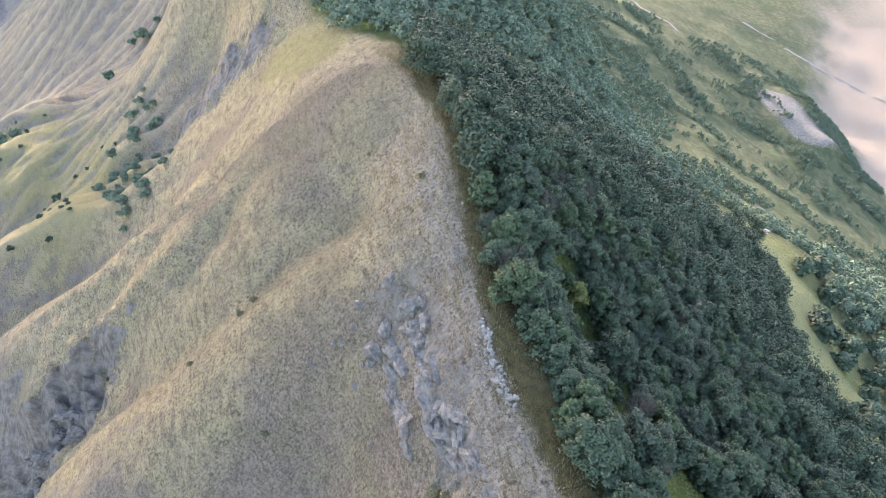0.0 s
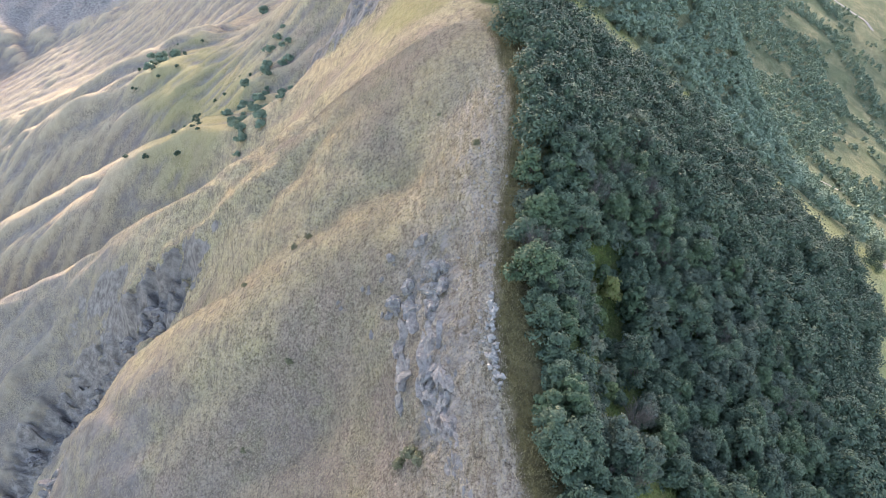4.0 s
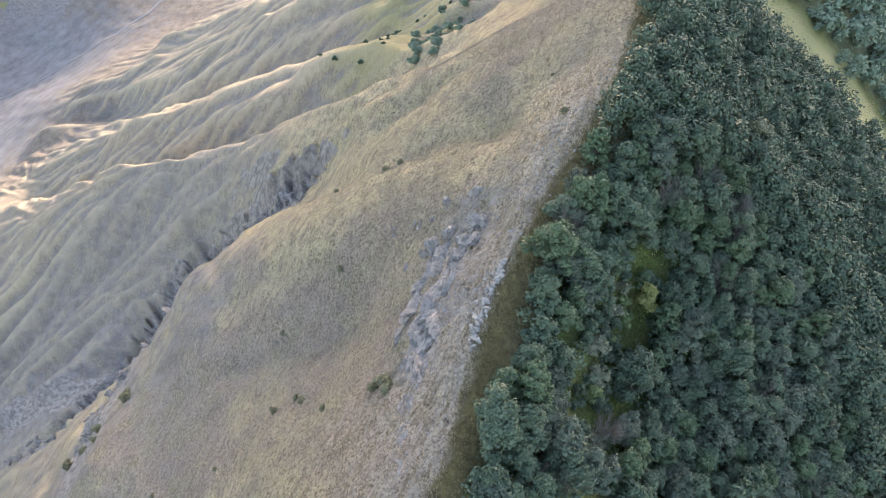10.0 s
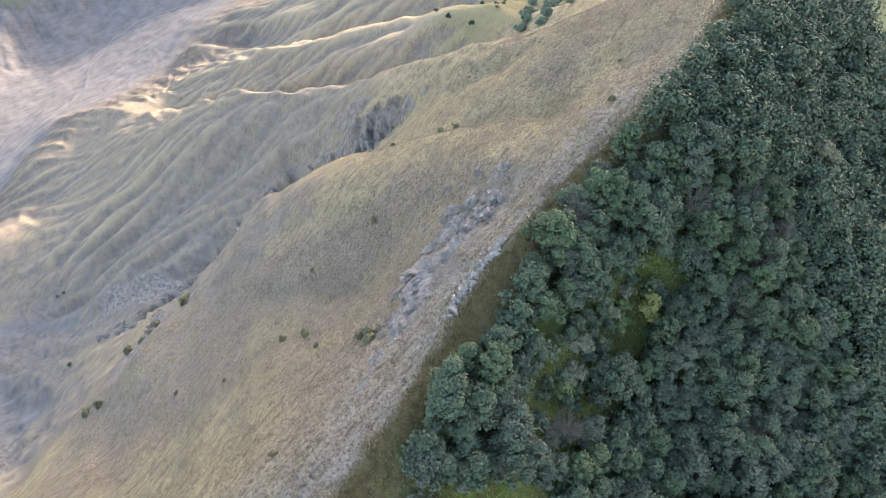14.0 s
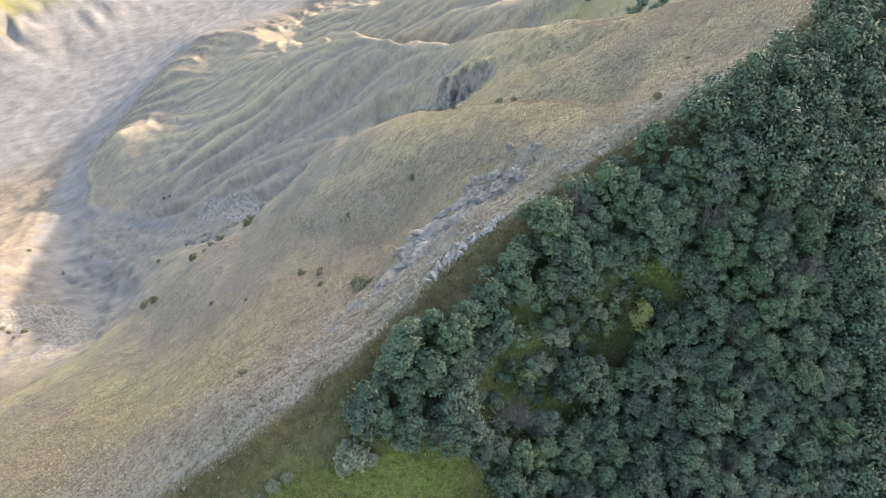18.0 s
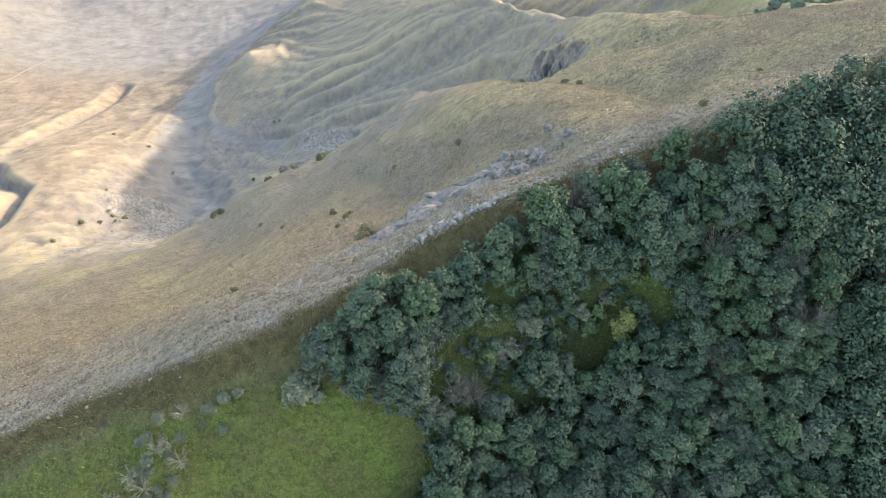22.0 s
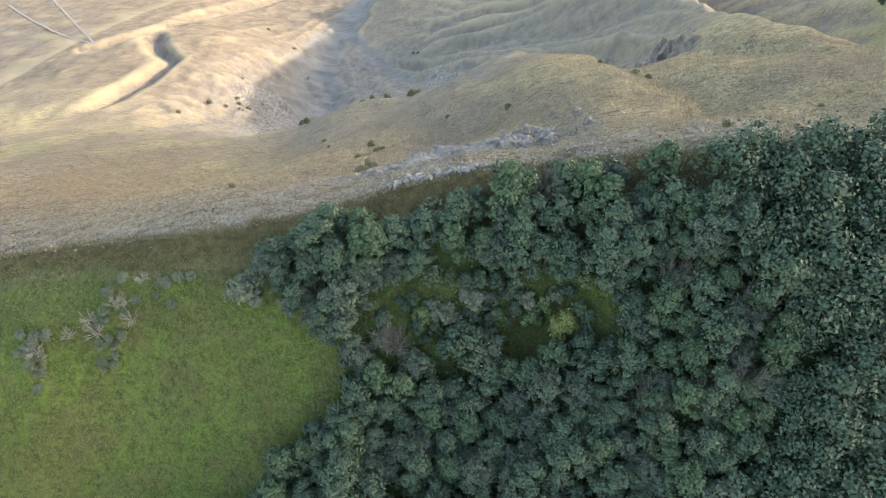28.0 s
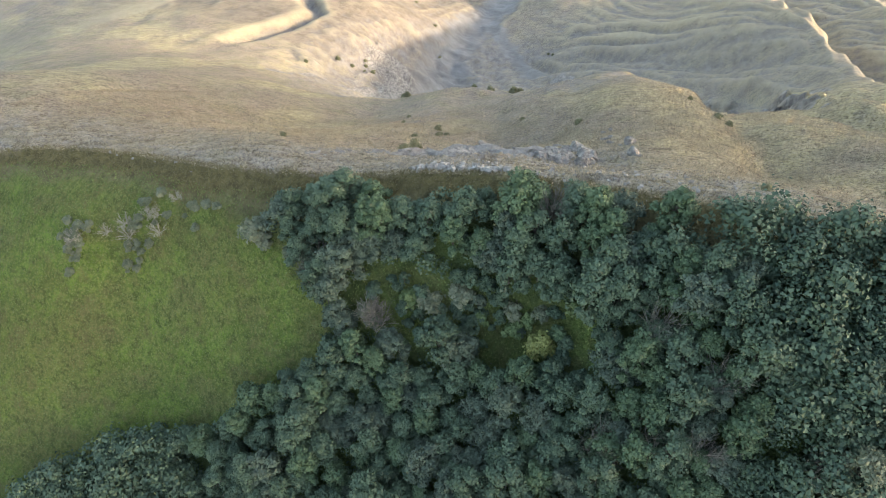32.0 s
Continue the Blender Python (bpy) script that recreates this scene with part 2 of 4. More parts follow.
def rills(x, y, period, k, fall):
    """Ribs and rills that run down the slope and join one another, -1 to 1."""
    cell = period * 1.5
    u, v = x / cell, y / cell
    iu, iv = np.floor(u).astype(int), np.floor(v).astype(int)
    total, weight = np.zeros_like(x), np.full_like(x, 1e-6)
    size = np.hypot(fall[:, 0], fall[:, 1]) + 1e-6
    ax, ay = -fall[:, 1] / size, fall[:, 0] / size
    for di in (-1, 0, 1):
        for dj in (-1, 0, 1):
            g = _grad[_perm[(_perm[(iu + di + 31 * k) & 4095] + iv + dj) & 4095]]
            px, py = u - iu - di - 0.5 - 0.45 * g[:, 0], v - iv - dj - 0.5 - 0.45 * g[:, 1]
            w = np.clip(1 - (px * px + py * py) / 1.7, 0, 1) ** 3
            total += w * np.cos(2 * math.pi * 1.5 * (px * ax + py * ay))
            weight += w
    return total / weight


def worn(x, y):
    """Erosion of the open western slopes, in metres."""
    out = np.zeros(x.size)
    xf, yf = x.ravel(), y.ravel()
    sel = (xf < -45) & (xf > -760) & (yf > -330) & (yf < 620)
    px, py = xf[sel], yf[sel]
    wx, wy = px + 5 * fbm(px / 40, py / 40, 3), py + 5 * fbm(px / 40 + 9, py / 40, 3)
    fall = fall_line(px, py) + 0.10 * np.stack([perlin(px / 30, py / 30), perlin(px / 30 + 5, py / 30 + 8)], -1)
    steep = smooth(0.16, 0.5, np.hypot(fall[:, 0], fall[:, 1]))
    r1, r2, r3 = rills(wx, wy, 36, 1, fall), rills(wx, wy, 15, 2, fall), rills(wx, wy, 7, 3, fall)
    rough = 0.75 + 0.9 * perlin(px / 60, py / 60)
    edged = lambda r: 0.5 * r + 0.9 - 1.8 * np.sqrt(np.clip((1 - r) / 2, 0, 1))
    out[sel] = steep * rough * (0.6 * r1 + 1.5 * edged(r2) + 0.8 * edged(r3)) * (0.2 + 0.8 * smooth(-60, 0, py))
    return out.reshape(x.shape)


def land(x, y):
    """Height of the ground at arrays of x and y."""
    x, y = np.asarray(x, float), np.asarray(y, float)
    z = base_land(x.ravel(), y.ravel()).reshape(x.shape)
    e = east_of_crest(x, y)
    west = smooth(0, -60, e)
    far = smooth(60, 180, np.hypot(x + 10, y - 60))
    warp = 16 * fbm(x / 120, y / 120, 2)
    z = z + worn(x, y) * smooth(-12, -70, e) * (0.25 + 0.75 * far) * smooth(-262, -225, z)
    wx, wy = x + 7 * perlin(x / 45, y / 45) + 1.5 * perlin(x / 11, y / 11), y + 7 * perlin(x / 45 + 7, y / 45) + 1.5 * perlin(x / 11 + 3, y / 11)
    for tall, wide, lines in RIBS:
        near = np.full(x.shape, 1e9)
        for line in lines:
            near = np.minimum(near, line_distance(wx, wy, line))
        ridge = np.clip(1 - (np.sqrt(near * near + 2.0) - 1.4) / wide, 0, 1)
        z = z + tall * ridge ** 1.6
    z = z + 7.0 * smooth(40, 3, line_distance(wx, wy, [(-205, 74), (-243, 64), (-312, 51)])) + 5.0 * smooth(36, 4, line_distance(wx, wy, [(-272, 124), (-333, 112), (-380, 118), (-428, 122)]))
    near_w = smooth(-8, -40, e) * (1 - far)
    shelf = smooth(-15, -10, e) * smooth(-0.5, -2, e) * smooth(105, 80, y)
    z = z + shelf * 0.5 * np.abs(perlin(e / 1.5 + 0.12 * y, y / 14)) * 2
    dip = perlin((y + 0.3 * x + 0.3 * warp) / 15, x / 70)
    z = z - near_w * 0.9 * np.exp(-(dip / 0.10) ** 2) + near_w * 0.45 * perlin((y + 0.3 * x) / 6, x / 25)
    for depth, wide, lines in FOLDS:
        for line in lines:
            z = z - depth * np.exp(-(line_distance(x + 2 * perlin(x / 16, y / 16), y + 2 * perlin(x / 16 + 4, y / 16), line) / wide * 1.8) ** 2)
    z = z + (1 - west) * far * smooth(0, 60, e) * 7 * fbm(x / 90, y / 90, 4)
    crag = smooth(-200, -300, x) * smooth(430, 520, y) + smooth(-90, -150, x) * smooth(420, 470, y)
    z = z + np.minimum(crag, 1) * 22 * (np.abs(fbm(x / 60, y / 60, 5)) - 0.2)
    z = z + smooth(0, 55, beyond_river(x, y)) * 26 * (np.abs(fbm(x / 60, y / 60, 5)) - 0.1) + smooth(-190, -240, z) * west * 0.3 * fbm(x / 34, y / 22, 5)
    # unseen northern mountain, added and cut to width to shade the near slopes
    z = z + (590 + 40 * smooth(-370, -320, x + 0.3 * (y - 1250))) * smooth(760, 1250, y) * smooth(-545, -470, x + 0.3 * (y - 1250)) * smooth(-235, -305, x + 0.3 * (y - 1250)) * (1 + 0.04 * fbm(x / 200, y / 200, 3))
    lumps = smooth(-40, -70, x) * smooth(20, -30, y) * smooth(-150, -110, y)
    z = z + lumps * 1.3 * np.abs(fbm(x / 28, y / 28, 4))
    z = z + 0.9 * fbm(x / 14, y / 14, 3) * smooth(0, 10, np.abs(e)) + 0.10 * fbm(x / 1.6, y / 1.6, 2)
    for line, wide, tall, cell in ((OUTCROP, 5.0, 0.9, 2.2), (CLIFF, 7, 3.6, 5), (CLIFF_LOW, 7, 2.8, 6), (GREY_FACE, 13, 4.0, 8)):
        k = smooth(wide, wide * 0.35, line_distance(x, y, line) + 2.5 * fbm(x / 6, y / 6, 2))
        z = z + k * tall * (np.abs(fbm(x / cell + 5, y / cell, 4)) * 2.2 - 0.35)
    cut = line_distance(x, y, TRENCH) + 4.5 * fbm(x / 13, y / 13, 3)
    deep = smooth(-12, 10, y)
    z = z - 6.5 * smooth(9, 2, cut) * deep - 3.5 * smooth(22, 7, cut) * deep + deep * smooth(15, 6, cut) * 3.5 * (np.abs(fbm(x / 9 + 3, y / 5, 4)) * 2 - 0.3)
    bed = line_distance(x, y, STREAM) + 7 * fbm(x / 18, y / 18, 3)
    z = z - 2.0 * smooth(15, 10, bed) * smooth(-330, -250, x) - 1.5 * smooth(5, 2, np.abs(bed - 3) + 2 * perlin(x / 7, y / 7)) * smooth(-330, -250, x)
    bowl = line_distance(x, y, [(-168, -68), (-134, -66), (-106, -60)]) + 9 * fbm(x / 20, y / 20, 3)
    z = z - 2.5 * smooth(40, 14, bowl) - 1.5 * smooth(19, 15, bowl) + smooth(46, 24, bowl) * 2.6 * (np.abs(fbm(x / 11, y / 11 + 4, 4)) * 2 - 0.4)
    return z


def inside(x, y, poly):
    hit = np.zeros(np.shape(x), bool)
    for (ax, ay), (bx, by) in zip(poly, poly[1:] + poly[:1]):
        hit ^= ((ay > y) != (by > y)) & (x < (bx - ax) * (y - ay) / (by - ay + 1e-9) + ax)
    return hit


MEADOW = [(10, 30), (20, 30.5), (24, 40), (28.5, 42), (34, 37), (42, 30), (51, 18), (62, 8), (110, -20), (110, -120), (-20, -120)]
CLEARING = [(17.5, 66), (18.6, 57), (20, 51), (21.5, 46)]
EAST_EDGE = [(84, 132), (76, 112), (70, 92), (69, 80), (74, 62), (86, 40)]


def in_forest(x, y):
    e = east_of_crest(x, y)
    edge = np.interp(y, [p[1] for p in EAST_EDGE[::-1]], [p[0] for p in EAST_EDGE[::-1]])
    return (e > np.interp(y, [20, 44, 50, 60, 70, 100], [4, 4.5, 3.5, 2.8, 2.8, 2.4])) & (x < edge) & ~inside(x, y, MEADOW) & (line_distance(x, y, CLEARING) > 3.1) & (line_distance(x, y, RIM) > np.where(x < 66, 11.0, 6.5)) & (y < 132) & (y > -5)


# ---- the ground, one sheet ----
def steps(*spans):
    """Grid lines: spans of (from, to, spacing), joined end to end."""
    out = []
    for lo, hi, d in spans:
        out += list(np.linspace(lo, hi, max(2, round((hi - lo) / d)), endpoint=False))
    return np.array(out + [spans[-1][1]])


def build_ground():
    lx = steps((-2600, -900, 130), (-900, -740, 12), (-740, -480, 4.5), (-480, -110, 2.0), (-110, -90, 1.2), (-90, 75, 0.62), (75, 100, 1.3), (100, 360, 3.4), (360, 700, 14), (700, 2600, 130))
    ly = steps((-2600, -500, 140), (-500, -190, 12), (-190, -10, 1.9), (-10, 8, 1.1), (8, 112, 0.62), (112, 135, 1.1), (135, 310, 1.9), (310, 760, 4.5), (760, 1100, 20), (1100, 2600, 130))
    gx, gy = np.meshgrid(lx, ly, indexing="ij")
    gz = land(gx, gy)
    verts = np.stack([gx, gy, gz], -1).reshape(-1, 3)
    i = np.arange(gx.size).reshape(gx.shape)
    quads = np.stack([i[:-1, :-1], i[1:, :-1], i[1:, 1:], i[:-1, 1:]], -1).reshape(-1, 4)
    me = bpy.data.meshes.new("ground")
    me.vertices.add(len(verts)), me.loops.add(quads.size), me.polygons.add(len(quads))
    me.vertices.foreach_set("co", verts.ravel())
    me.loops.foreach_set("vertex_index", quads.ravel().astype(np.int32))
    me.polygons.foreach_set("loop_start", np.arange(0, quads.size, 4, dtype=np.int32))
    me.polygons.foreach_set("use_smooth", np.ones(len(quads), bool))
    me.update(calc_edges=True)
    # what covers the ground, as masks, some with light or shade painted in
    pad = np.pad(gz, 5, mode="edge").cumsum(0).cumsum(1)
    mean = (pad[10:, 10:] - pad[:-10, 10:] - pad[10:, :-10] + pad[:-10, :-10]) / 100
    # straw crests, made paler to paint the light they catch
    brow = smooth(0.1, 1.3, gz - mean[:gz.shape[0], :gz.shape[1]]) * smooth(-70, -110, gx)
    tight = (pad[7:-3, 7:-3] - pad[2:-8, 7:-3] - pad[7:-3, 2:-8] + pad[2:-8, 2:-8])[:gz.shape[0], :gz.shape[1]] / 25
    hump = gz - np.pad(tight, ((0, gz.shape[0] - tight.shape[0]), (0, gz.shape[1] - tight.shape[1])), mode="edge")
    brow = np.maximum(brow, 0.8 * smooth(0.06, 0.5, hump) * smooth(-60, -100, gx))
    # hollows made darker: bare shale and the shade lying in them
    rill_shade = smooth(0.05, 0.45, -hump) * smooth(-60, -100, gx) * smooth(-250, -225, gz)
    sx = np.gradient(gz, axis=0) / np.gradient(gx, axis=0)
    sy = np.gradient(gz, axis=1) / np.gradient(gy, axis=1)
    steep = np.hypot(sx, sy)
    e = east_of_crest(gx, gy)
    wob = fbm(gx / 9, gy / 9, 3)
    edge = e + 1.6 * fbm(gx / 4, gy / 4, 3)
    green = smooth(2.5, 6.5, edge + 2 * wob)
    brown = smooth(-0.4, 0.6, edge) * smooth(126, 104, gy) * (1 - smooth(3, 7.5, edge + 2.5 * wob))
    cliff = np.zeros_like(gx)
    for line, wide in ((CLIFF, 6), (TRENCH, 6), (CLIFF_LOW, 6), (GREY_FACE, 9)):
        cliff = np.maximum(cliff, smooth(wide, wide * 0.3, line_distance(gx, gy, line) + 7 * wob))
    out = smooth(6.5, 2.0, line_distance(gx, gy, OUTCROP) + 4 * fbm(gx / 5, gy / 5, 3))
    rock = np.maximum(np.maximum(cliff, 0.5 * out), smooth(1.5, 2.2, steep) * smooth(-30, -60, e) * smooth(-150, -95, gx))
    rock = rock * np.maximum(smooth(0.55, 1.0, steep), 0.45)
    rock = np.maximum(rock, out * (0.36 + 0.16 * smooth(0.35, 0.9, steep)))
    gravel = smooth(16, 7, line_distance(gx, gy, STREAM) + 9 * wob)
    gravel = np.maximum(gravel, 0.9 * smooth(6, 2.5, line_distance(gx, gy, [(-271, -84), (-231, -55), (-193, -17)]) + 5 * wob))
    gravel = np.maximum(gravel, smooth(-238, -268, gz + 16 * wob) * smooth(-300, -400, gx) * smooth(520, 300, gy))
    stony = smooth(-17, -3, e + 7 * wob) * (1 - smooth(-0.5, 0.5, e)) * smooth(108, 84, gy)
    stony = np.maximum(stony, out * 0.55)
    # grey clay, with shade of the lower flank and the rills painted in
    clay_shade = smooth(54, 18, line_distance(gx, gy, [(-205, -58), (-160, -62), (-125, -58), (-100, -45)]) + 16 * wob)
    clay_shade = np.maximum(clay_shade, smooth(30, 8, line_distance(gx, gy, [(-178, -8), (-158, 12), (-146, 36)]) + 14 * wob))
    clay_shade = np.maximum(clay_shade, 0.6 * smooth(50, 22, line_distance(gx, gy, [(-128, 88), (-160, 62), (-180, 20), (-190, -20)]) + 14 * wob))
    clay_shade = np.maximum(clay_shade, 0.85 * smooth(24, 8, line_distance(gx, gy, [(-62, 42), (-82, 32), (-76, 8)]) + 12 * wob))
    clay_shade = np.maximum(clay_shade, 0.35 * smooth(26, 8, line_distance(gx, gy, [(-22, 32), (-42, 26), (-58, 6)]) + 12 * wob))
    clay_shade = np.maximum(clay_shade, 0.8 * rill_shade)
    floor = np.maximum(in_forest(gx, gy) * 1.0, 0.6 * smooth(6, 3.5, line_distance(gx, gy, CLEARING)))
    # golden grass at random, plus sunlight painted on dome, spur and north slope
    gold_sun = smooth(-0.05, 0.3, fbm(gx / 30 + 3, gy / 30, 4) + 0.3 * smooth(16, 4, line_distance(gx, gy, [(-28, 66), (-45, 64), (-66, 56)])) + 0.2 * smooth(14, 5, line_distance(gx, gy, SPURS[1][2:])) + 0.3 * smooth(58, 80, gy))
    lush = smooth(30, 10, line_distance(gx, gy, [(-112, 160), (-150, 205), (-172, 232)]) + 10 * wob) * 0.5 + smooth(12, 4, line_distance(gx, gy, [(-26, 131), (-36, 145)]) + 4 * wob) * 0.5
    lush = np.clip(lush + smooth(10, 60, beyond_river(gx, gy) + 40 * wob) * 0.9, 0, 1)
    rock = np.maximum(rock, smooth(-4, 10, beyond_river(gx, gy) + 12 * wob) * smooth(66, 30, beyond_river(gx, gy) + 40 * wob) * 0.9)
    for line, wide in SCARPS:
        rock = np.maximum(rock, smooth(wide, wide * 0.4, line_distance(gx, gy, line) + 0.6 * wide * fbm(gx / 12, gy / 12, 3)))
    rock = np.maximum(rock, smooth(-150, -260, gx) * smooth(430, 520, gy) * 0.9)
    rock = np.maximum(rock, smooth(45, 20, line_distance(gx, gy, [(395, 690), (410, 640), (440, 660)])) * 0.75)
    for name, cols in (("rim", (np.maximum(smooth(13, 6, line_distance(gx, gy, RIM) + 4 * wob), 0.6 * smooth(34, 12, line_distance(gx, gy, RIM[6:]) + 9 * wob)), clay_shade, np.maximum(smooth(-205, -235, gz + 8 * wob) * smooth(-240, -300, gx), 0.95 * smooth(-45, -90, gy + 20 * wob) * smooth(-95, -130, gx)))), ("cover", (green, rock, gravel)), ("tone", (gold_sun, brown, stony)), ("place", (smooth(-90, -160, gx), smooth(-368, -388, gz + 10 * wob) * smooth(200, 300, gx), brow)), ("growth", (lush, floor, np.maximum(smooth(70, 120, e - 0.2 * (gy - 100) + 25 * wob), smooth(125, 150, gy) * smooth(8, 25, e)) * smooth(9, 18, line_distance(gx, gy, RIM))))):
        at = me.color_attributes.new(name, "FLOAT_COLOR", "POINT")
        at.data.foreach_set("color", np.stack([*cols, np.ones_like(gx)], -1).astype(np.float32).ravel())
    ob = new("ground", me)
    me.materials.append(ground_material())
    return tagged(ob, "steep dry-grass ridge with green meadow, cliffs and gravel valley", "ground", kind="structure")


# ---- materials ----
class Nodes:
    def __init__(self, name, rough=0.9):
        self.mat = bpy.data.materials.new(name)
        self.mat.use_nodes = True
        self.t = self.mat.node_tree
        self.b = self.t.nodes["Principled BSDF"]
        self.b.inputs["Roughness"].default_value = rough
        self.b.inputs["Specular IOR Level"].default_value = 0.2

    def node(self, kind, **ins):
        n = self.t.nodes.new(kind)
        for k, v in ins.items():
            key = k.replace("_", " ")
            self.put(v, n.inputs[key])
        return n

    def put(self, v, socket):
        if hasattr(v, "is_output"):
            self.t.links.new(v, socket)
        else:
            socket.default_value = v

    def pos(self):
        return self.t.nodes.new("ShaderNodeNewGeometry").outputs["Position"]

    def obj(self):
        return self.t.nodes.new("ShaderNodeTexCoord").outputs["Object"]

    def noise(self, vec, scale, detail=4.0, rough=0.55, stretch=None):
        if stretch:
            m = self.node("ShaderNodeMapping", Vector=vec)
            m.vector_type = "TEXTURE"
            m.inputs["Scale"].default_value = [1 / k for k in stretch[:3]]
            m.inputs["Rotation"].default_value = (0, 0, radians(stretch[3]) if len(stretch) > 3 else 0)
            vec = m.outputs[0]
        n = self.node("ShaderNodeTexNoise", Vector=vec, Scale=scale, Detail=detail, Roughness=rough)
        return n.outputs["Fac"]

    def ramp(self, fac, *stops):
        n = self.node("ShaderNodeValToRGB", Fac=fac)
        el = n.color_ramp.elements
        while len(el) < len(stops):
            el.new(0.5)
        for e, (p, c) in zip(el, stops):
            e.position, e.color = p, (c if len(c) == 4 else (*c, 1)) if hasattr(c, "__len__") else (c, c, c, 1)
        return n.outputs["Color"]

    def mix(self, fac, a, b, mode="MIX"):
        n = self.t.nodes.new("ShaderNodeMix")
        n.data_type, n.blend_type = "RGBA", mode
        for v, s in ((fac, n.inputs[0]), (a, n.inputs[6]), (b, n.inputs[7])):
            self.put((*v, 1) if isinstance(v, tuple) and len(v) == 3 else v, s)
        return n.outputs[2]

    def math(self, op, a, b=0.0):
        n = self.t.nodes.new("ShaderNodeMath")
        n.operation = op
        self.put(a, n.inputs[0]), self.put(b, n.inputs[1])
        return n.outputs[0]

    def attr(self, name):
        n = self.t.nodes.new("ShaderNodeAttribute")
        n.attribute_name = name
        s = self.node("ShaderNodeSeparateColor", Color=n.outputs["Color"])
        return s.outputs

    def bump(self, height, strength, distance):
        n = self.node("ShaderNodeBump", Height=height, Strength=strength, Distance=distance)
        self.t.links.new(n.outputs[0], self.b.inputs["Normal"])

    def done(self, color):
        self.put((*color, 1) if isinstance(color, tuple) and len(color) == 3 else color, self.b.inputs["Base Color"])
        return self.mat


def ground_material():
    m = Nodes("ground_cover", 0.95)
    p = m.pos()
    cover, tone, growth = m.attr("cover"), m.attr("tone"), m.attr("growth")
    fine = m.noise(p, 2.4, 6, 0.78)
    grit = m.noise(p, 8.0, 3, 0.7)
    tuft = m.noise(p, 0.9, 5, 0.65)
    broad = m.noise(p, 0.07, 4, 0.6)
    mid = m.noise(p, 0.4, 7, 0.7)
    patch = m.noise(p, 0.16, 5, 0.65)
    streak = m.noise(p, 1.1, 6, 0.7, (1.0, 0.22, 0.6, 17))
    wander = m.t.nodes.new("ShaderNodeVectorMath")
    wander.operation = "MULTIPLY_ADD"
    m.put(m.node("ShaderNodeTexNoise", Vector=p, Scale=1.2, Detail=3.0).outputs["Color"], wander.inputs[0])
    wander.inputs[1].default_value = (0.9, 0.9, 0.9)
    m.put(p, wander.inputs[2])
    tussock = m.math("SUBTRACT", 1.0, m.node("ShaderNodeTexVoronoi", Vector=wander.outputs[0], Scale=2.1).outputs["Distance"])
    # random grass tone, plus shaded gaps and bright tussock tops put into the colour
    sward = m.math("ADD", m.math("ADD", m.math("MULTIPLY", fine, 0.56), m.math("MULTIPLY", grit, 0.32)), m.math("MULTIPLY", m.math("SUBTRACT", tussock, 0.08), 0.11))
    dry = m.mix(m.ramp(broad, (0.35, 0), (0.65, 1)), (0.345, 0.265, 0.21), (0.41, 0.322, 0.235))
    dry = m.mix(m.ramp(patch, (0.48, 0), (0.62, 0.75)), dry, (0.315, 0.285, 0.17))
    dry = m.mix(m.math("MULTIPLY", m.math("MULTIPLY", tone[0], m.ramp(mid, (0.35, 0.4), (0.6, 1))), 0.75), dry, (0.60, 0.495, 0.27))
    dry = m.mix(m.math("MULTIPLY", tone[2], m.ramp(streak, (0.42, 0.15), (0.56, 1))), dry, (0.41, 0.362, 0.31))
    dry = m.mix(m.math("MULTIPLY", m.attr("place")[0], 0.75), dry, m.mix(m.ramp(patch, (0.38, 0), (0.62, 1)), (0.30, 0.248, 0.205), (0.42, 0.345, 0.25)))
    dry = m.mix(m.ramp(streak, (0.36, 0.75), (0.51, 0)), dry, (0.19, 0.165, 0.115))
    dry = m.mix(m.ramp(sward, (0.37, 1), (0.495, 0)), dry, (0.085, 0.068, 0.05))
    dry = m.mix(m.ramp(sward, (0.5, 0), (0.62, 1)), dry, (0.57, 0.48, 0.36))
    dry = m.mix(m.ramp(mid, (0.38, 0.4), (0.5, 0)), dry, (0.17, 0.14, 0.11))
    dry = m.mix(m.math("MULTIPLY", m.attr("rim")[2], 0.85), dry, m.mix(m.ramp(m.noise(p, 0.12, 8, 0.75), (0.4, 0), (0.58, 1)), (0.16, 0.126, 0.10), (0.28, 0.224, 0.172)))
    # pale straw on crests, their brighter light put into the colour
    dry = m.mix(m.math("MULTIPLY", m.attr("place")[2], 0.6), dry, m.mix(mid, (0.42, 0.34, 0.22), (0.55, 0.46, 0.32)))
    dry = m.mix(growth[0], dry, m.mix(tuft, (0.22, 0.215, 0.07), (0.40, 0.37, 0.14)))
    grn = m.mix(m.ramp(broad, (0.4, 0), (0.6, 1)), (0.14, 0.205, 0.04), (0.20, 0.225, 0.065))
    grn = m.mix(m.ramp(patch, (0.4, 0.7), (0.52, 0)), grn, (0.16, 0.15, 0.06))
    grn = m.mix(m.ramp(patch, (0.52, 0), (0.62, 0.9)), grn, (0.185, 0.265, 0.055))
    grn = m.mix(m.ramp(m.math("ADD", m.math("MULTIPLY", tuft, 0.5), m.math("MULTIPLY", fine, 0.5)), (0.4, 0.85), (0.56, 0)), grn, (0.07, 0.09, 0.028))
    grn = m.mix(m.ramp(fine, (0.5, 0), (0.68, 0.7)), grn, (0.28, 0.27, 0.11))
    grn = m.mix(m.ramp(mid, (0.5, 0), (0.66, 0.5)), grn, (0.20, 0.155, 0.075))
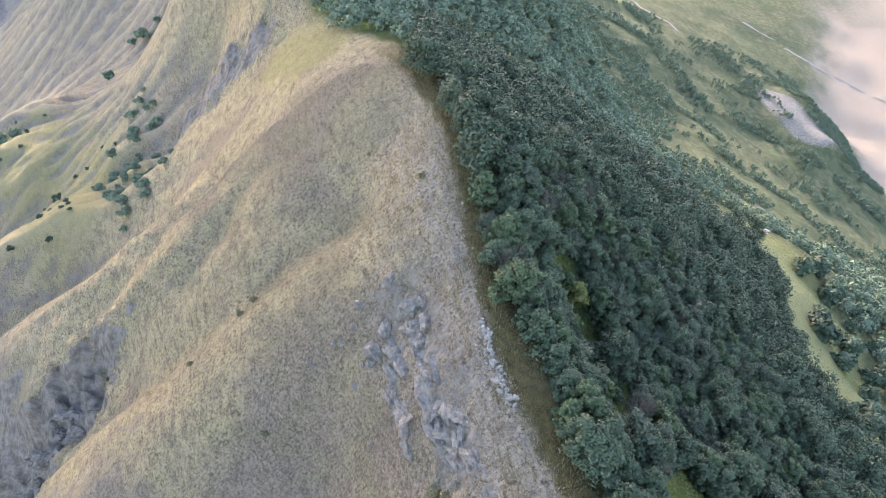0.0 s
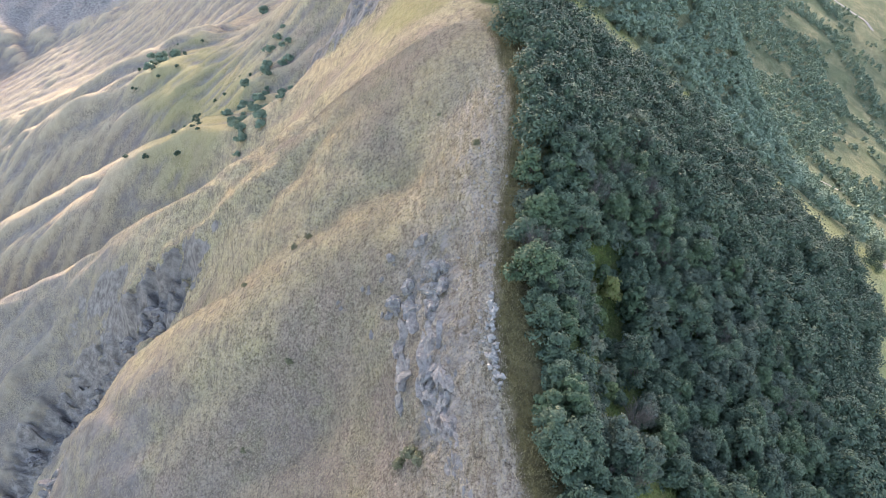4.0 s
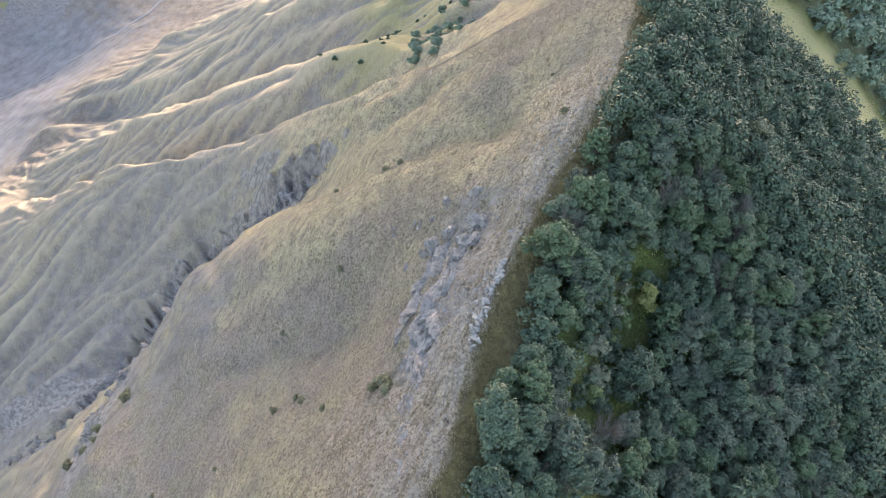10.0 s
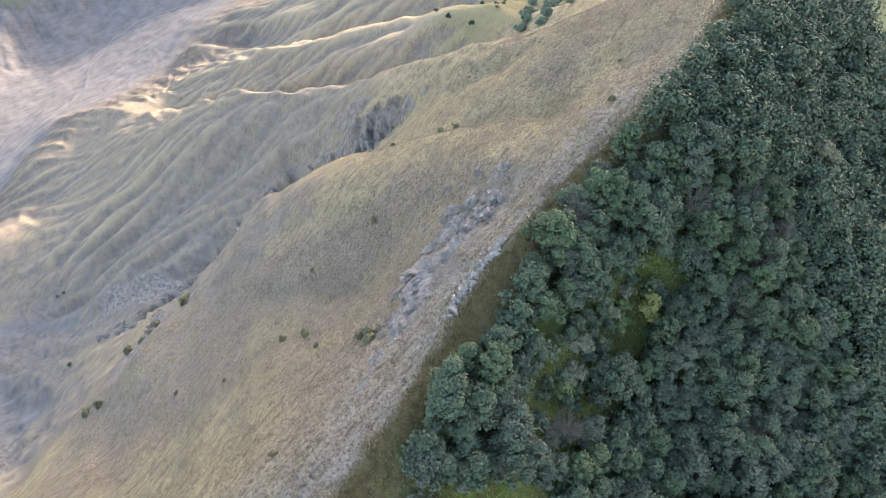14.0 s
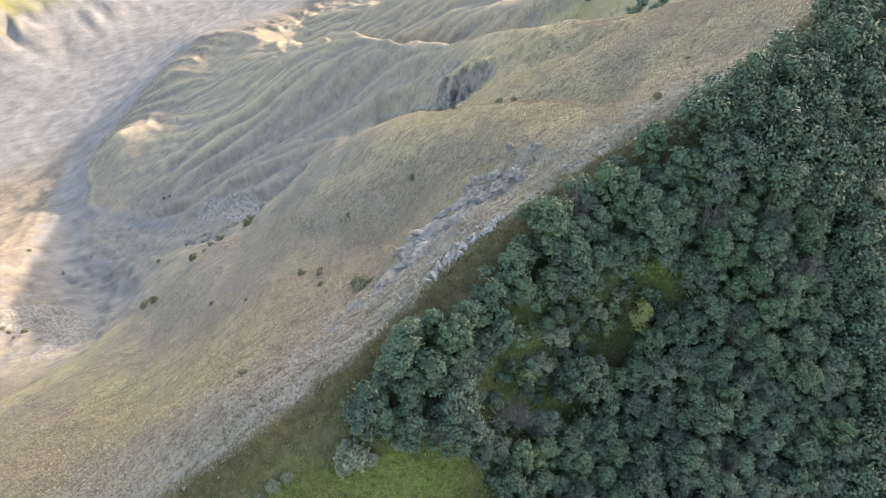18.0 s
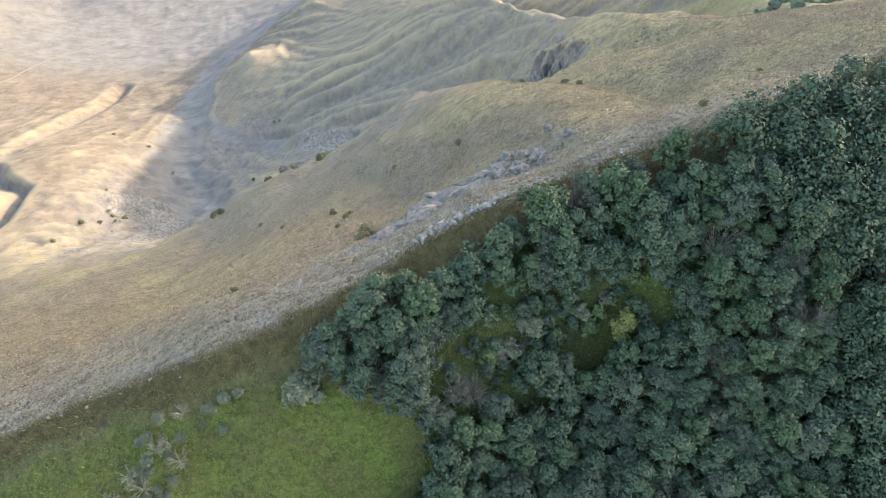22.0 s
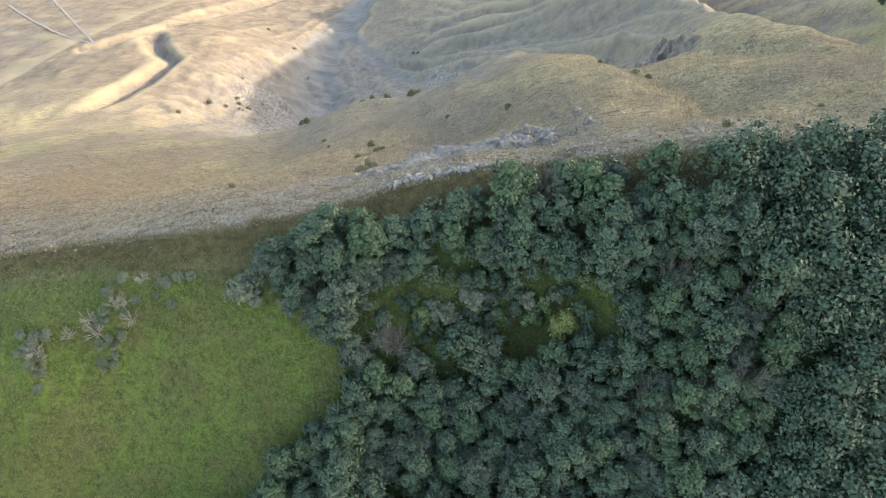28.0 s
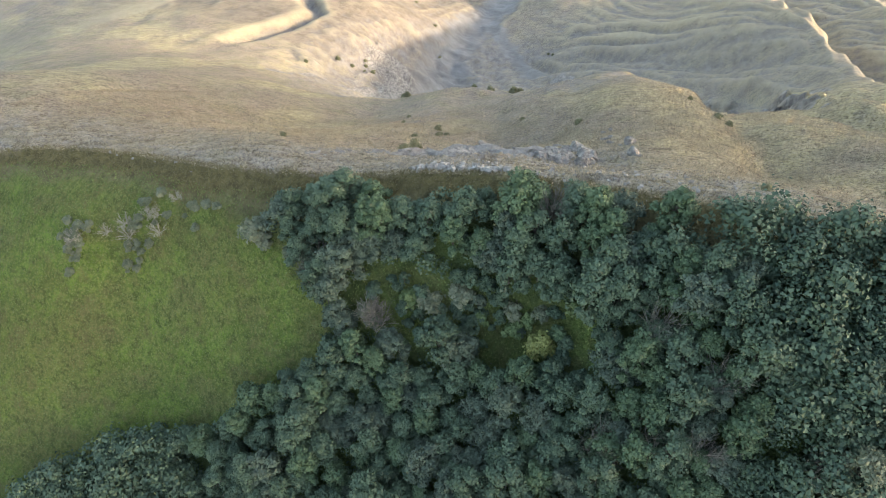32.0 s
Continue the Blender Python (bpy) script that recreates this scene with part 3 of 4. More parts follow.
    grn = m.mix(m.attr("rim")[0], grn, m.mix(mid, (0.25, 0.27, 0.115), (0.38, 0.345, 0.185)))
    # clay colour, which also paints the shade in hollows and on the flank
    clay_shade = m.mix(m.ramp(m.noise(p, 0.35, 8, 0.75, (0.5, 1.0, 0.6, 25)), (0.4, 0), (0.6, 1)), (0.17, 0.153, 0.148), (0.285, 0.26, 0.246))
    dry = m.mix(m.math("MULTIPLY", m.attr("rim")[1], m.ramp(patch, (0.36, 1), (0.66, 0.35))), dry, clay_shade)
    brn = m.mix(m.ramp(tuft, (0.35, 0), (0.65, 1)), (0.10, 0.085, 0.04), (0.2, 0.165, 0.075))
    scrub = m.mix(m.ramp(m.noise(p, 0.03, 5, 0.6), (0.4, 0), (0.6, 1)), (0.11, 0.14, 0.075), (0.235, 0.22, 0.125))
    scrub = m.mix(m.ramp(tuft, (0.4, 0.7), (0.6, 0)), scrub, (0.085, 0.095, 0.055))
    scrub = m.mix(m.ramp(patch, (0.42, 0.65), (0.56, 0)), scrub, (0.07, 0.088, 0.045))
    grn = m.mix(growth[2], grn, scrub)
    grn = m.mix(m.math("MULTIPLY", growth[1], 0.85), grn, m.mix(fine, (0.032, 0.055, 0.018), (0.085, 0.12, 0.04)))
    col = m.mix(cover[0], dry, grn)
    col = m.mix(tone[1], col, brn)
    strata = m.noise(p, 0.9, 8, 0.72, (0.5, 1.0, 0.4, 20))
    rock = m.mix(m.ramp(strata, (0.38, 0), (0.62, 1)), (0.165, 0.147, 0.134), (0.385, 0.345, 0.31))
    col = m.mix(m.ramp(m.math("ADD", cover[1], m.math("MULTIPLY", m.math("SUBTRACT", m.math("ADD", m.math("MULTIPLY", tuft, 0.5), m.math("MULTIPLY", strata, 0.5)), 0.5), 1.7)), (0.42, 0), (0.6, 1)), col, rock)
    grv = m.mix(m.ramp(m.noise(p, 0.14, 9, 0.75, (1, 0.5, 1)), (0.3, 0), (0.7, 1)), (0.17, 0.158, 0.15), (0.34, 0.32, 0.305))
    grv = m.mix(m.attr("place")[1], grv, m.mix(mid, (0.36, 0.28, 0.22), (0.48, 0.38, 0.30)))
    col = m.mix(m.math("MAXIMUM", cover[2], m.attr("place")[1]), col, grv)
    m.bump(m.math("ADD", m.math("ADD", m.math("MULTIPLY", tussock, 0.22), m.math("MULTIPLY", fine, 0.8)), m.math("MULTIPLY", mid, 0.9)), 1.0, 0.7)
    return m.done(col)


def leaf_material(name, dark, light, dry=(0.16, 0.13, 0.07), gloss=0.35):
    m = Nodes(name, 0.6)
    isl = m.t.nodes.new("ShaderNodeNewGeometry").outputs["Random Per Island"]
    rnd = m.t.nodes.new("ShaderNodeObjectInfo").outputs["Random"]
    p = m.pos()
    patch = m.noise(p, 0.16, 2)
    clump = m.ramp(m.noise(p, 1.0, 2), (0.36, 0), (0.62, 1))
    fac = m.math("ADD", m.math("ADD", m.math("MULTIPLY", isl, 0.42), m.math("MULTIPLY", rnd, 0.26)), m.math("ADD", m.math("MULTIPLY", patch, 0.3), m.math("MULTIPLY", clump, 0.3)))
    col = m.ramp(fac, (0.22, dark), (0.84, light))
    col = m.mix(m.ramp(m.math("MULTIPLY", isl, m.noise(p, 0.5, 2)), (0.53, 0), (0.64, 0.5)), col, dry)
    m.b.inputs["Specular IOR Level"].default_value = gloss
    return m.done(col)


def wood_material(name, a, b):
    m = Nodes(name, 0.9)
    n = m.noise(m.obj(), 3.0, 5, 0.6, (3, 3, 0.5))
    m.bump(n, 0.5, 0.03)
    return m.done(m.mix(n, a, b))


def stone_material(name, a, b, lichen):
    m = Nodes(name, 0.9)
    p = m.pos()
    n = m.noise(p, 1.4, 7, 0.65)
    f = m.noise(p, 9.0, 4, 0.6)
    col = m.mix(m.ramp(n, (0.32, 0), (0.68, 1)), a, b)
    col = m.mix(m.ramp(f, (0.58, 0), (0.7, 0.6)), col, lichen)
    m.bump(m.math("ADD", n, m.math("MULTIPLY", f, 0.35)), 1.0, 0.28)
    return m.done(col)


LEAF = leaf_material("oak_leaves", (0.022, 0.047, 0.029), (0.088, 0.13, 0.077))
LEAF_B = leaf_material("grey_green_leaves", (0.028, 0.049, 0.034), (0.094, 0.124, 0.084))
LEAF_C = leaf_material("fresh_green_leaves", (0.024, 0.052, 0.025), (0.086, 0.132, 0.066))
# foliage seen from afar: haze painted in as a paler, bluer green
LEAF_HAZED = leaf_material("hazed_leaves", (0.11, 0.155, 0.108), (0.20, 0.26, 0.18), (0.16, 0.17, 0.10), 0.05)
LEAF_DULL = leaf_material("dull_olive_leaves", (0.085, 0.092, 0.048), (0.185, 0.175, 0.095))
LEAF_YELLOW = leaf_material("yellow_green_leaves", (0.085, 0.11, 0.026), (0.19, 0.20, 0.062))
LEAF_LIGHT = leaf_material("light_green_leaves", (0.05, 0.085, 0.03), (0.12, 0.16, 0.06))
LEAF_GREY = leaf_material("grey_leaves", (0.075, 0.095, 0.055), (0.175, 0.185, 0.115))
BARK = wood_material("bark", (0.06, 0.05, 0.042), (0.15, 0.13, 0.11))
GREY_WOOD = wood_material("grey_twigs", (0.12, 0.11, 0.097), (0.24, 0.22, 0.195))
DEAD_WOOD = wood_material("bleached_wood", (0.24, 0.22, 0.175), (0.46, 0.425, 0.35))


def raw_mesh(name, verts, faces, material, smooth_faces=False):
    """A mesh from an array of vertices and an array of quads or triangles."""
    verts, faces = np.asarray(verts, float), np.asarray(faces)
    k = faces.shape[1]
    me = bpy.data.meshes.new(name)
    me.vertices.add(len(verts)), me.loops.add(faces.size), me.polygons.add(len(faces))
    me.vertices.foreach_set("co", verts.ravel())
    me.loops.foreach_set("vertex_index", faces.ravel().astype(np.int32))
    me.polygons.foreach_set("loop_start", np.arange(0, faces.size, k, dtype=np.int32))
    if smooth_faces:
        me.polygons.foreach_set("use_smooth", np.ones(len(faces), bool))
    me.update(calc_edges=True)
    me.materials.append(material)
    return me


def leaves(rs, centres, radii, per, size, flat=0.8):
    """Leaf sprays spread through the outer part of lobes. Returns vertices and triangles."""
    c = np.repeat(centres, per, 0)
    r = np.repeat(radii, per)
    d = rs.normal(size=(len(c), 3))
    d[:, 2] = d[:, 2] * 0.9 + 0.3
    d /= np.linalg.norm(d, axis=1)[:, None]
    p = c + d * (r * np.where(rs.uniform(0, 1, len(c)) < 0.14, rs.uniform(1.0, 1.5, len(c)), rs.uniform(0.6, 1.06, len(c))))[:, None] * [1, 1, flat]
    nrm = d + rs.normal(size=d.shape) * 0.45
    nrm[:, 2] += 0.5
    nrm /= np.linalg.norm(nrm, axis=1)[:, None]
    a = np.cross(nrm, rs.normal(size=d.shape))
    a /= np.linalg.norm(a, axis=1)[:, None]
    b = np.cross(nrm, a)
    s = (size * rs.uniform(0.6, 1.35, len(c)))[:, None]
    v = np.stack([p - a * s * 0.9 - b * s * 0.4, p + a * s * 0.9 - b * s * 0.4, p + b * s], 1).reshape(-1, 3)
    return v, np.arange(len(v)).reshape(-1, 3)


def lobes(rs, n, radius, height, base):
    """Centres and sizes of the leafy lobes of one crown, uneven in reach and height."""
    cs, rr = [], []
    squeeze, tilt = rs.uniform(0.8, 1.15), rs.uniform(0, 6.28)
    for i in range(n):
        a, k = i * 2.4 + rs.uniform(-0.8, 0.8), math.sqrt((i + 0.3) / n)
        rad = radius * k * rs.uniform(0.5, 1.0) * (1 + 0.18 * math.cos(2 * (a - tilt)) * squeeze)
        up = base + (height - base) * (1 - 0.75 * k * k) * rs.uniform(0.55, 1.0)
        cs.append((rad * math.cos(a), rad * math.sin(a), up))
        rr.append(radius * rs.uniform(0.38, 0.8) / math.sqrt(n / 5.5))
    return np.array(cs), np.array(rr)


def tube(path, r0, r1, sides=6):
    """A tapered limb along a path. Returns vertices and quads."""
    path = np.asarray(path, float)
    vs, n = [], len(path)
    for i, p in enumerate(path):
        d = path[min(i + 1, n - 1)] - path[max(i - 1, 0)]
        d /= np.linalg.norm(d)
        a = np.cross(d, (0.31, 0.95, 0.1))
        a /= np.linalg.norm(a)
        b = np.cross(d, a)
        r = r0 + (r1 - r0) * i / (n - 1)
        vs += [p + r * (math.cos(t) * a + math.sin(t) * b) for t in np.arange(sides) * 2 * math.pi / sides]
    fs = [(i * sides + j, i * sides + (j + 1) % sides, (i + 1) * sides + (j + 1) % sides, (i + 1) * sides + j)
          for i in range(n - 1) for j in range(sides)]
    return np.array(vs), np.array(fs)


def joined(pieces):
    vs, fs, n = [], [], 0
    for v, f in pieces:
        vs.append(v), fs.append(f + n)
        n += len(v)
    return np.concatenate(vs), np.concatenate(fs)


def limbs(rs, cs, height, r0):
    """A trunk and a limb to each lobe."""
    top = height * 0.6
    lean = rs.uniform(-0.3, 0.3, 2)
    bits = [tube([(0, 0, -0.5), (lean[0] * 0.3, lean[1] * 0.3, top * 0.4), (lean[0], lean[1], top)], r0, r0 * 0.45, 7)]
    for c in cs:
        k = rs.uniform(0.35, 0.95)
        s = np.array([lean[0] * k, lean[1] * k, top * k])
        m = (s + c) / 2 + [0, 0, 0.25]
        bits.append(tube([s, m, c], r0 * 0.35, r0 * 0.1, 4))
    return joined(bits)


def tree_kit(seed, radius, height, n, per, size, leaf, base=1.2):
    """The crown and trunk meshes of one kind of tree."""
    rs = np.random.RandomState(seed)
    cs, rr = lobes(rs, n, radius, height, base)
    return (raw_mesh("crown", *leaves(rs, cs, rr, per, size), leaf), raw_mesh("trunk", *limbs(rs, cs, height, 0.05 + 0.025 * height), BARK, True))


def plant(name, kit, at, turn, size, label, category, group="", wood="trunk", tall=1.0):
    """One tree or shrub standing on the ground."""
    root = new(name)
    root.matrix_world = pose(*at, 0, 0, turn) @ Matrix.Diagonal((size, size, size * tall, 1))
    for part_name, me in ((wood, kit[1]), ("crown", kit[0])):
        if me:
            new(part_name, me).parent = root
    return tagged(root, label, category, group)


def scatter(x0, x1, y0, y1, step, seed):
    rs = np.random.RandomState(seed)
    gx, gy = np.meshgrid(np.arange(x0, x1, step), np.arange(y0, y1, step))
    gx = gx + (np.arange(gx.shape[0])[:, None] % 2) * step / 2
    return (gx + rs.uniform(-0.36, 0.36, gx.shape) * step).ravel(), (gy + rs.uniform(-0.36, 0.36, gx.shape) * step).ravel()


def along(line, n, spread, rs):
    """Places strewn along a line."""
    for i in range(n):
        k = (i + rs.uniform(0.1, 0.9)) / n * (len(line) - 1)
        j = min(int(k), len(line) - 2)
        f = k - j
        yield (line[j][0] * (1 - f) + line[j + 1][0] * f + rs.normal() * spread, line[j][1] * (1 - f) + line[j + 1][1] * f + rs.normal() * spread)


def build_forest():
    x, y = scatter(-4, 92, -5, 135, 2.55, 3)
    keep = in_forest(x, y)
    x, y = x[keep], y[keep]
    z = land(x, y)
    order = np.argsort(np.hypot(x - 27, (y - 54) * 0.9))
    rs = np.random.RandomState(11)
    kits = [tree_kit(20 + i, rs.uniform(2.1, 3.0), rs.uniform(4.0, 6.6), 36, 150, 0.15, (LEAF, LEAF_B, LEAF, LEAF_C, LEAF, LEAF_B, LEAF, LEAF_C, LEAF)[i], 0.3) for i in range(9)]
    low = []
    for n, i in enumerate(order):
        at, turn, size = (x[i], y[i], z[i] - 0.1), rs.uniform(0, 360), rs.uniform(0.66, 1.12)
        if n < 300:
            plant("oak_tree", kits[rs.randint(9)], at, turn, size, "dense green broadleaf tree on the steep shaded slope", "tree", "forest trees", tall=rs.uniform(0.9, 1.15))
        else:
            low.append((at, turn, size))
    for a, b in along(CLEARING, 22, 2.6, rs):
        if math.hypot(a - 18.8, b - 64.4) > 1.6:
            plant("oak_sapling", kits[rs.randint(9)], (a, b, float(land(np.array([a]), np.array([b]))[0]) - 0.1), rs.uniform(0, 360), rs.uniform(0.28, 0.52), "young green broadleaf tree growing in the clearing", "tree", "clearing trees", tall=1.15)
    ux, uy = scatter(-2, 88, 0, 132, 2.7, 13)
    ok = in_forest(ux, uy)
    ux, uy = ux[ok], uy[ok]
    under = [((a, b, c), rs.uniform(0, 360), rs.uniform(0.35, 0.6)) for a, b, c in zip(ux, uy, land(ux, uy))]
    wood_stuff("undergrowth", under, 5, 150, 0.36, LEAF, "low green undergrowth filling the wood between trees", 2.7, 3.6)
    wood_stuff("forest_trees", low, 6, 960, 0.235, LEAF, "more green broadleaf trees at the rim of the wood")


def wood_stuff(name, spots, kinds, quads, size, leaf, label, radius=2.7, height=6.0):
    rs = np.random.RandomState(len(spots))
    kit = []
    for i in range(kinds):
        cs, rr = lobes(rs, 9, radius, height, 0.6)
        kit.append(leaves(rs, cs, rr, max(1, quads // 9), size))
    bits = []
    for (px, py, pz), turn, s in spots:
        v, f = kit[rs.randint(kinds)]
        c, d = math.cos(radians(turn)) * s, math.sin(radians(turn)) * s
        bits.append((np.stack([v[:, 0] * c - v[:, 1] * d + px, v[:, 0] * d + v[:, 1] * c + py, v[:, 2] * s + pz], 1), f))
    if bits:
        tagged(new(name, raw_mesh(name, *joined(bits), leaf)), label, "trees", kind="stuff")


def land_rough(x, y):
    return base_land(np.asarray(x, float), np.asarray(y, float))


def build_far_woods():
    rs = np.random.RandomState(5)
    x, y = scatter(-60, 540, 60, 860, 4.6, 9)
    e = east_of_crest(x, y)
    dens = 1.5 * fbm(x / 55, y / 55, 4) + 0.35 * smooth(200, 60, e) - 0.15 * smooth(190, 420, e) + 0.3 + 0.9 * smooth(60, 25, line_distance(x, y, [(500, 760), (470, 700), (480, 640)]))
    keep = (e > 5) & (dens > rs.uniform(-0.35, 0.15, len(x)) + 0.45 * smooth(140, 320, e)) & ((y > 137) | (x > 84) | ((y > 118) & (e < 20))) & (y > 60 + 0.5 * (x - 84)) & (line_distance(x, y, RIM) > rs.uniform(7, 14, len(x))) & (line_distance(x, y, RIM[6:]) > rs.uniform(12, 34, len(x))) & (x < 500) & (land_rough(x, y) > -385)
    x, y = x[keep], y[keep]
    z = land(x, y)
    d = np.hypot(x, y)
    near = d < 260
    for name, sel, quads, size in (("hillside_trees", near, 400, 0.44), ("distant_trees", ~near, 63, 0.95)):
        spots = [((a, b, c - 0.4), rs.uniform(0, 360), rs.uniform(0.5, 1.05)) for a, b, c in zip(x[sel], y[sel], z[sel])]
        wood_stuff(name, spots, 6, quads, size, LEAF_HAZED, "green broadleaf woods and scrub on the lower hillside")


STONE = stone_material("pale_limestone", (0.15, 0.138, 0.126), (0.35, 0.325, 0.297), (0.25, 0.225, 0.17))
STONE_WHITE = stone_material("white_limestone", (0.23, 0.215, 0.195), (0.44, 0.41, 0.37), (0.2, 0.185, 0.15))


def boulder_mesh(name, seed, material, level=3, sharp=0.45):
    """A weathered block about one metre across, cut by joint planes."""
    rs = np.random.RandomState(seed)
    bm = bmesh.new()
    bmesh.ops.create_icosphere(bm, subdivisions=level, radius=0.5)
    planes = [(Vector(rs.normal(size=3)).normalized(), rs.uniform(0.22, 0.4)) for _ in range(11)]
    off = Vector(rs.uniform(-50, 50, 3))
    for v in bm.verts:
        for n, d in planes:
            k = v.co.dot(n) - d
            if k > 0:
                v.co -= n * k * 0.9
        v.co += v.co.normalized() * (noise.fractal(v.co * 3.4 + off, 0.7, 2.2, 5) * 0.16 * sharp / 0.45)
    me = bpy.data.meshes.new(name)
    bm.to_mesh(me)
    bm.free()
    me.materials.append(material)
    for f in me.polygons:
        f.use_smooth = False
    return me


def put_rock(name, me, x, y, size, rs, sink=0.3, label="", group="", turn=None):
    z = float(land(np.array([x]), np.array([y]))[0])
    ob = new(name, me)
    ob.matrix_world = pose(x, y, z + size[2] * (0.5 - sink), rs.uniform(-14, 14), rs.uniform(-14, 14), rs.uniform(0, 360) if turn is None else turn) @ Matrix.Diagonal((*size, 1))
    return tagged(ob, label, "rock", group)


SHALE = stone_material("grey_shale", (0.13, 0.12, 0.112), (0.31, 0.285, 0.262), (0.2, 0.175, 0.14))


def build_rocks():
    crag = np.random.RandomState(33)
    faces = [boulder_mesh("crag", 90 + i, SHALE, 3, 0.7) for i in range(4)]
    for line, n, lo, hi, spread in (([(-73, 80), (-84, 77), (-98, 75), (-117, 73)], 20, 2.2, 5.5, 2.2), ([(-117, 74), (-127, 63), (-130, 49), (-130, 33)], 22, 2.0, 5.0, 2.6),
                                    ([(-130, 30), (-132, 14), (-139, 0), (-152, -10)], 18, 2.0, 4.6, 2.5), ([(-84, 46), (-95, 38), (-89, 22), (-80, 8)], 14, 1.8, 4.0, 2.5),
                                    ([(-158, -88), (-140, -82), (-126, -76), (-112, -70)], 8, 1.0, 2.4, 4.0)):
        for x, y in along(line, n, spread, crag):
            k = crag.uniform(lo, hi)
            put_rock("crag_rock", faces[crag.randint(4)], x, y, (k * 1.3, k * 0.8, k * crag.uniform(0.6, 1.0)), crag, 0.4, "jagged grey shale crag breaking out of the gully side", "gully crags", turn=crag.normal(25, 25))
    rs = np.random.RandomState(31)
    big = [boulder_mesh("boulder", 50 + i, STONE, 4, 0.38) for i in range(6)]
    small = [boulder_mesh("stone", 70 + i, STONE_WHITE, 2) for i in range(6)]
    for x, y, a, b, c in ((-7.2, 64.2, 2.8, 2.4, 2.6), (-4.8, 59.9, 4.4, 3.4, 3.8), (-3.0, 59.6, 2.4, 2.2, 2.4), (-4.2, 57.0, 4.2, 3.2, 3.2), (-11.5, 62.6, 2.3, 1.9, 1.9),
                          (-7.6, 58.2, 3.0, 2.6, 2.6), (-9.4, 56.6, 3.2, 2.6, 2.3), (-6.0, 54.8, 3.6, 2.8, 2.6)):
        put_rock("boulder", big[rs.randint(6)], x, y, (a, b, c), rs, 0.54, "large grey limestone boulder bedded in the dry slope", "outcrop boulders")
    for line, n, lo, hi in (([(-3.6, 57), (-1.9, 51), (-0.8, 46), (0.6, 41), (3.0, 38)], 24, 1.8, 3.2), ([(-4.5, 57.5), (-8, 55.5), (-11, 54)], 11, 1.0, 1.9),
                            ([(-5.5, 56), (-6, 50), (-3.4, 45)], 20, 1.5, 3.0), ([(-1.8, 48), (0.2, 44.5), (1.8, 41)], 12, 1.4, 2.6), ([(2.2, 41), (4.2, 37), (5.4, 34), (7.8, 31), (9.2, 28)], 20, 0.6, 1.5), ([(-0.5, 50), (1.2, 45), (2.6, 40), (4.6, 34)], 16, 0.6, 1.3),
                            ([(-10, 61), (-14, 60), (-19, 57)], 8, 0.6, 1.2)):
        for x, y in along(line, n, 0.55, rs):
            k = rs.uniform(lo, hi)
            put_rock("outcrop_rock", big[rs.randint(6)], x, y, (k * 0.9, k * (1.3 if y > 54 else 1.8), k * (rs.uniform(0.6, 0.8) if y > 54 else rs.uniform(0.28, 0.42))), rs, 0.66 if y > 54 else 0.84, "weathered grey limestone ledge jutting from the slope", "outcrop ledges",
                     turn=rs.normal(12, 16))
    for x, y in along([(4.6, 53), (5.2, 50), (6.4, 46), (7.9, 42.2)], 62, 0.24, rs):
        k = rs.uniform(0.35, 0.9)
        put_rock("wall_stone", small[rs.randint(6)], x, y, (k * 1.2, k, k * 0.9), rs, 0.25, "pale limestone block in a broken row along the crest", "stone row")
    for x, y in along([(3.6, 52), (4.6, 48), (5.6, 45)], 16, 0.3, rs):
        k = rs.uniform(0.3, 0.6)
        put_rock("wall_stone", small[rs.randint(6)], x, y, (k * 1.2, k, k * 0.8), rs, 0.25, "pale limestone block fallen beside the stone row", "stone row")
    for line, n, spread in (([(3, 54), (1.0, 62), (0.4, 70), (-0.6, 78)], 110, 1.4), ([(-3.4, 93), (-1.6, 87), (-1.2, 84)], 22, 0.7), ([(6, 40), (12, 28), (17, 12), (19, 0)], 30, 1.6)):
        for x, y in along(line, n, spread, rs):
            k = rs.uniform(0.18, 0.55)
            put_rock("loose_stone", small[rs.randint(6)], x, y, (k * 1.2, k, k * 0.75), rs, 0.25, "small white limestone rock lying in dry grass", "loose stones")


DRY_GRASS = leaf_material("dry_grass", (0.17, 0.138, 0.10), (0.54, 0.45, 0.315), (0.29, 0.24, 0.15))
GREEN_GRASS = leaf_material("meadow_grass", (0.10, 0.15, 0.035), (0.205, 0.24, 0.072), (0.19, 0.185, 0.075))
WEEDS = leaf_material("brown_weeds", (0.085, 0.075, 0.035), (0.21, 0.175, 0.08), (0.14, 0.14, 0.05))


def blades(rs, x, y, tall, wide, count):
    """Tufts of a few bent blades at each place. Returns vertices and triangles."""
    z = land(x, y)
    p = np.repeat(np.stack([x, y, z - 0.03], 1), count, 0)
    a = rs.uniform(0, 2 * math.pi, len(p))
    h = tall * rs.uniform(0.5, 1.4, len(p))
    side = np.stack([np.cos(a), np.sin(a), np.zeros(len(p))], 1) * (wide * rs.uniform(0.6, 1.4, len(p)))[:, None]
    lean = np.stack([-np.sin(a), np.cos(a), np.zeros(len(p))], 1) * (h * rs.uniform(0.2, 0.9, len(p)))[:, None]
    p = p + lean * rs.uniform(-0.3, 0.3, len(p))[:, None]
    top = p + lean + np.stack([np.zeros(len(p)), np.zeros(len(p)), h], 1)
    v = np.stack([p - side, p + side, top], 1).reshape(-1, 3)
    return v, np.arange(len(v)).reshape(-1, 3)


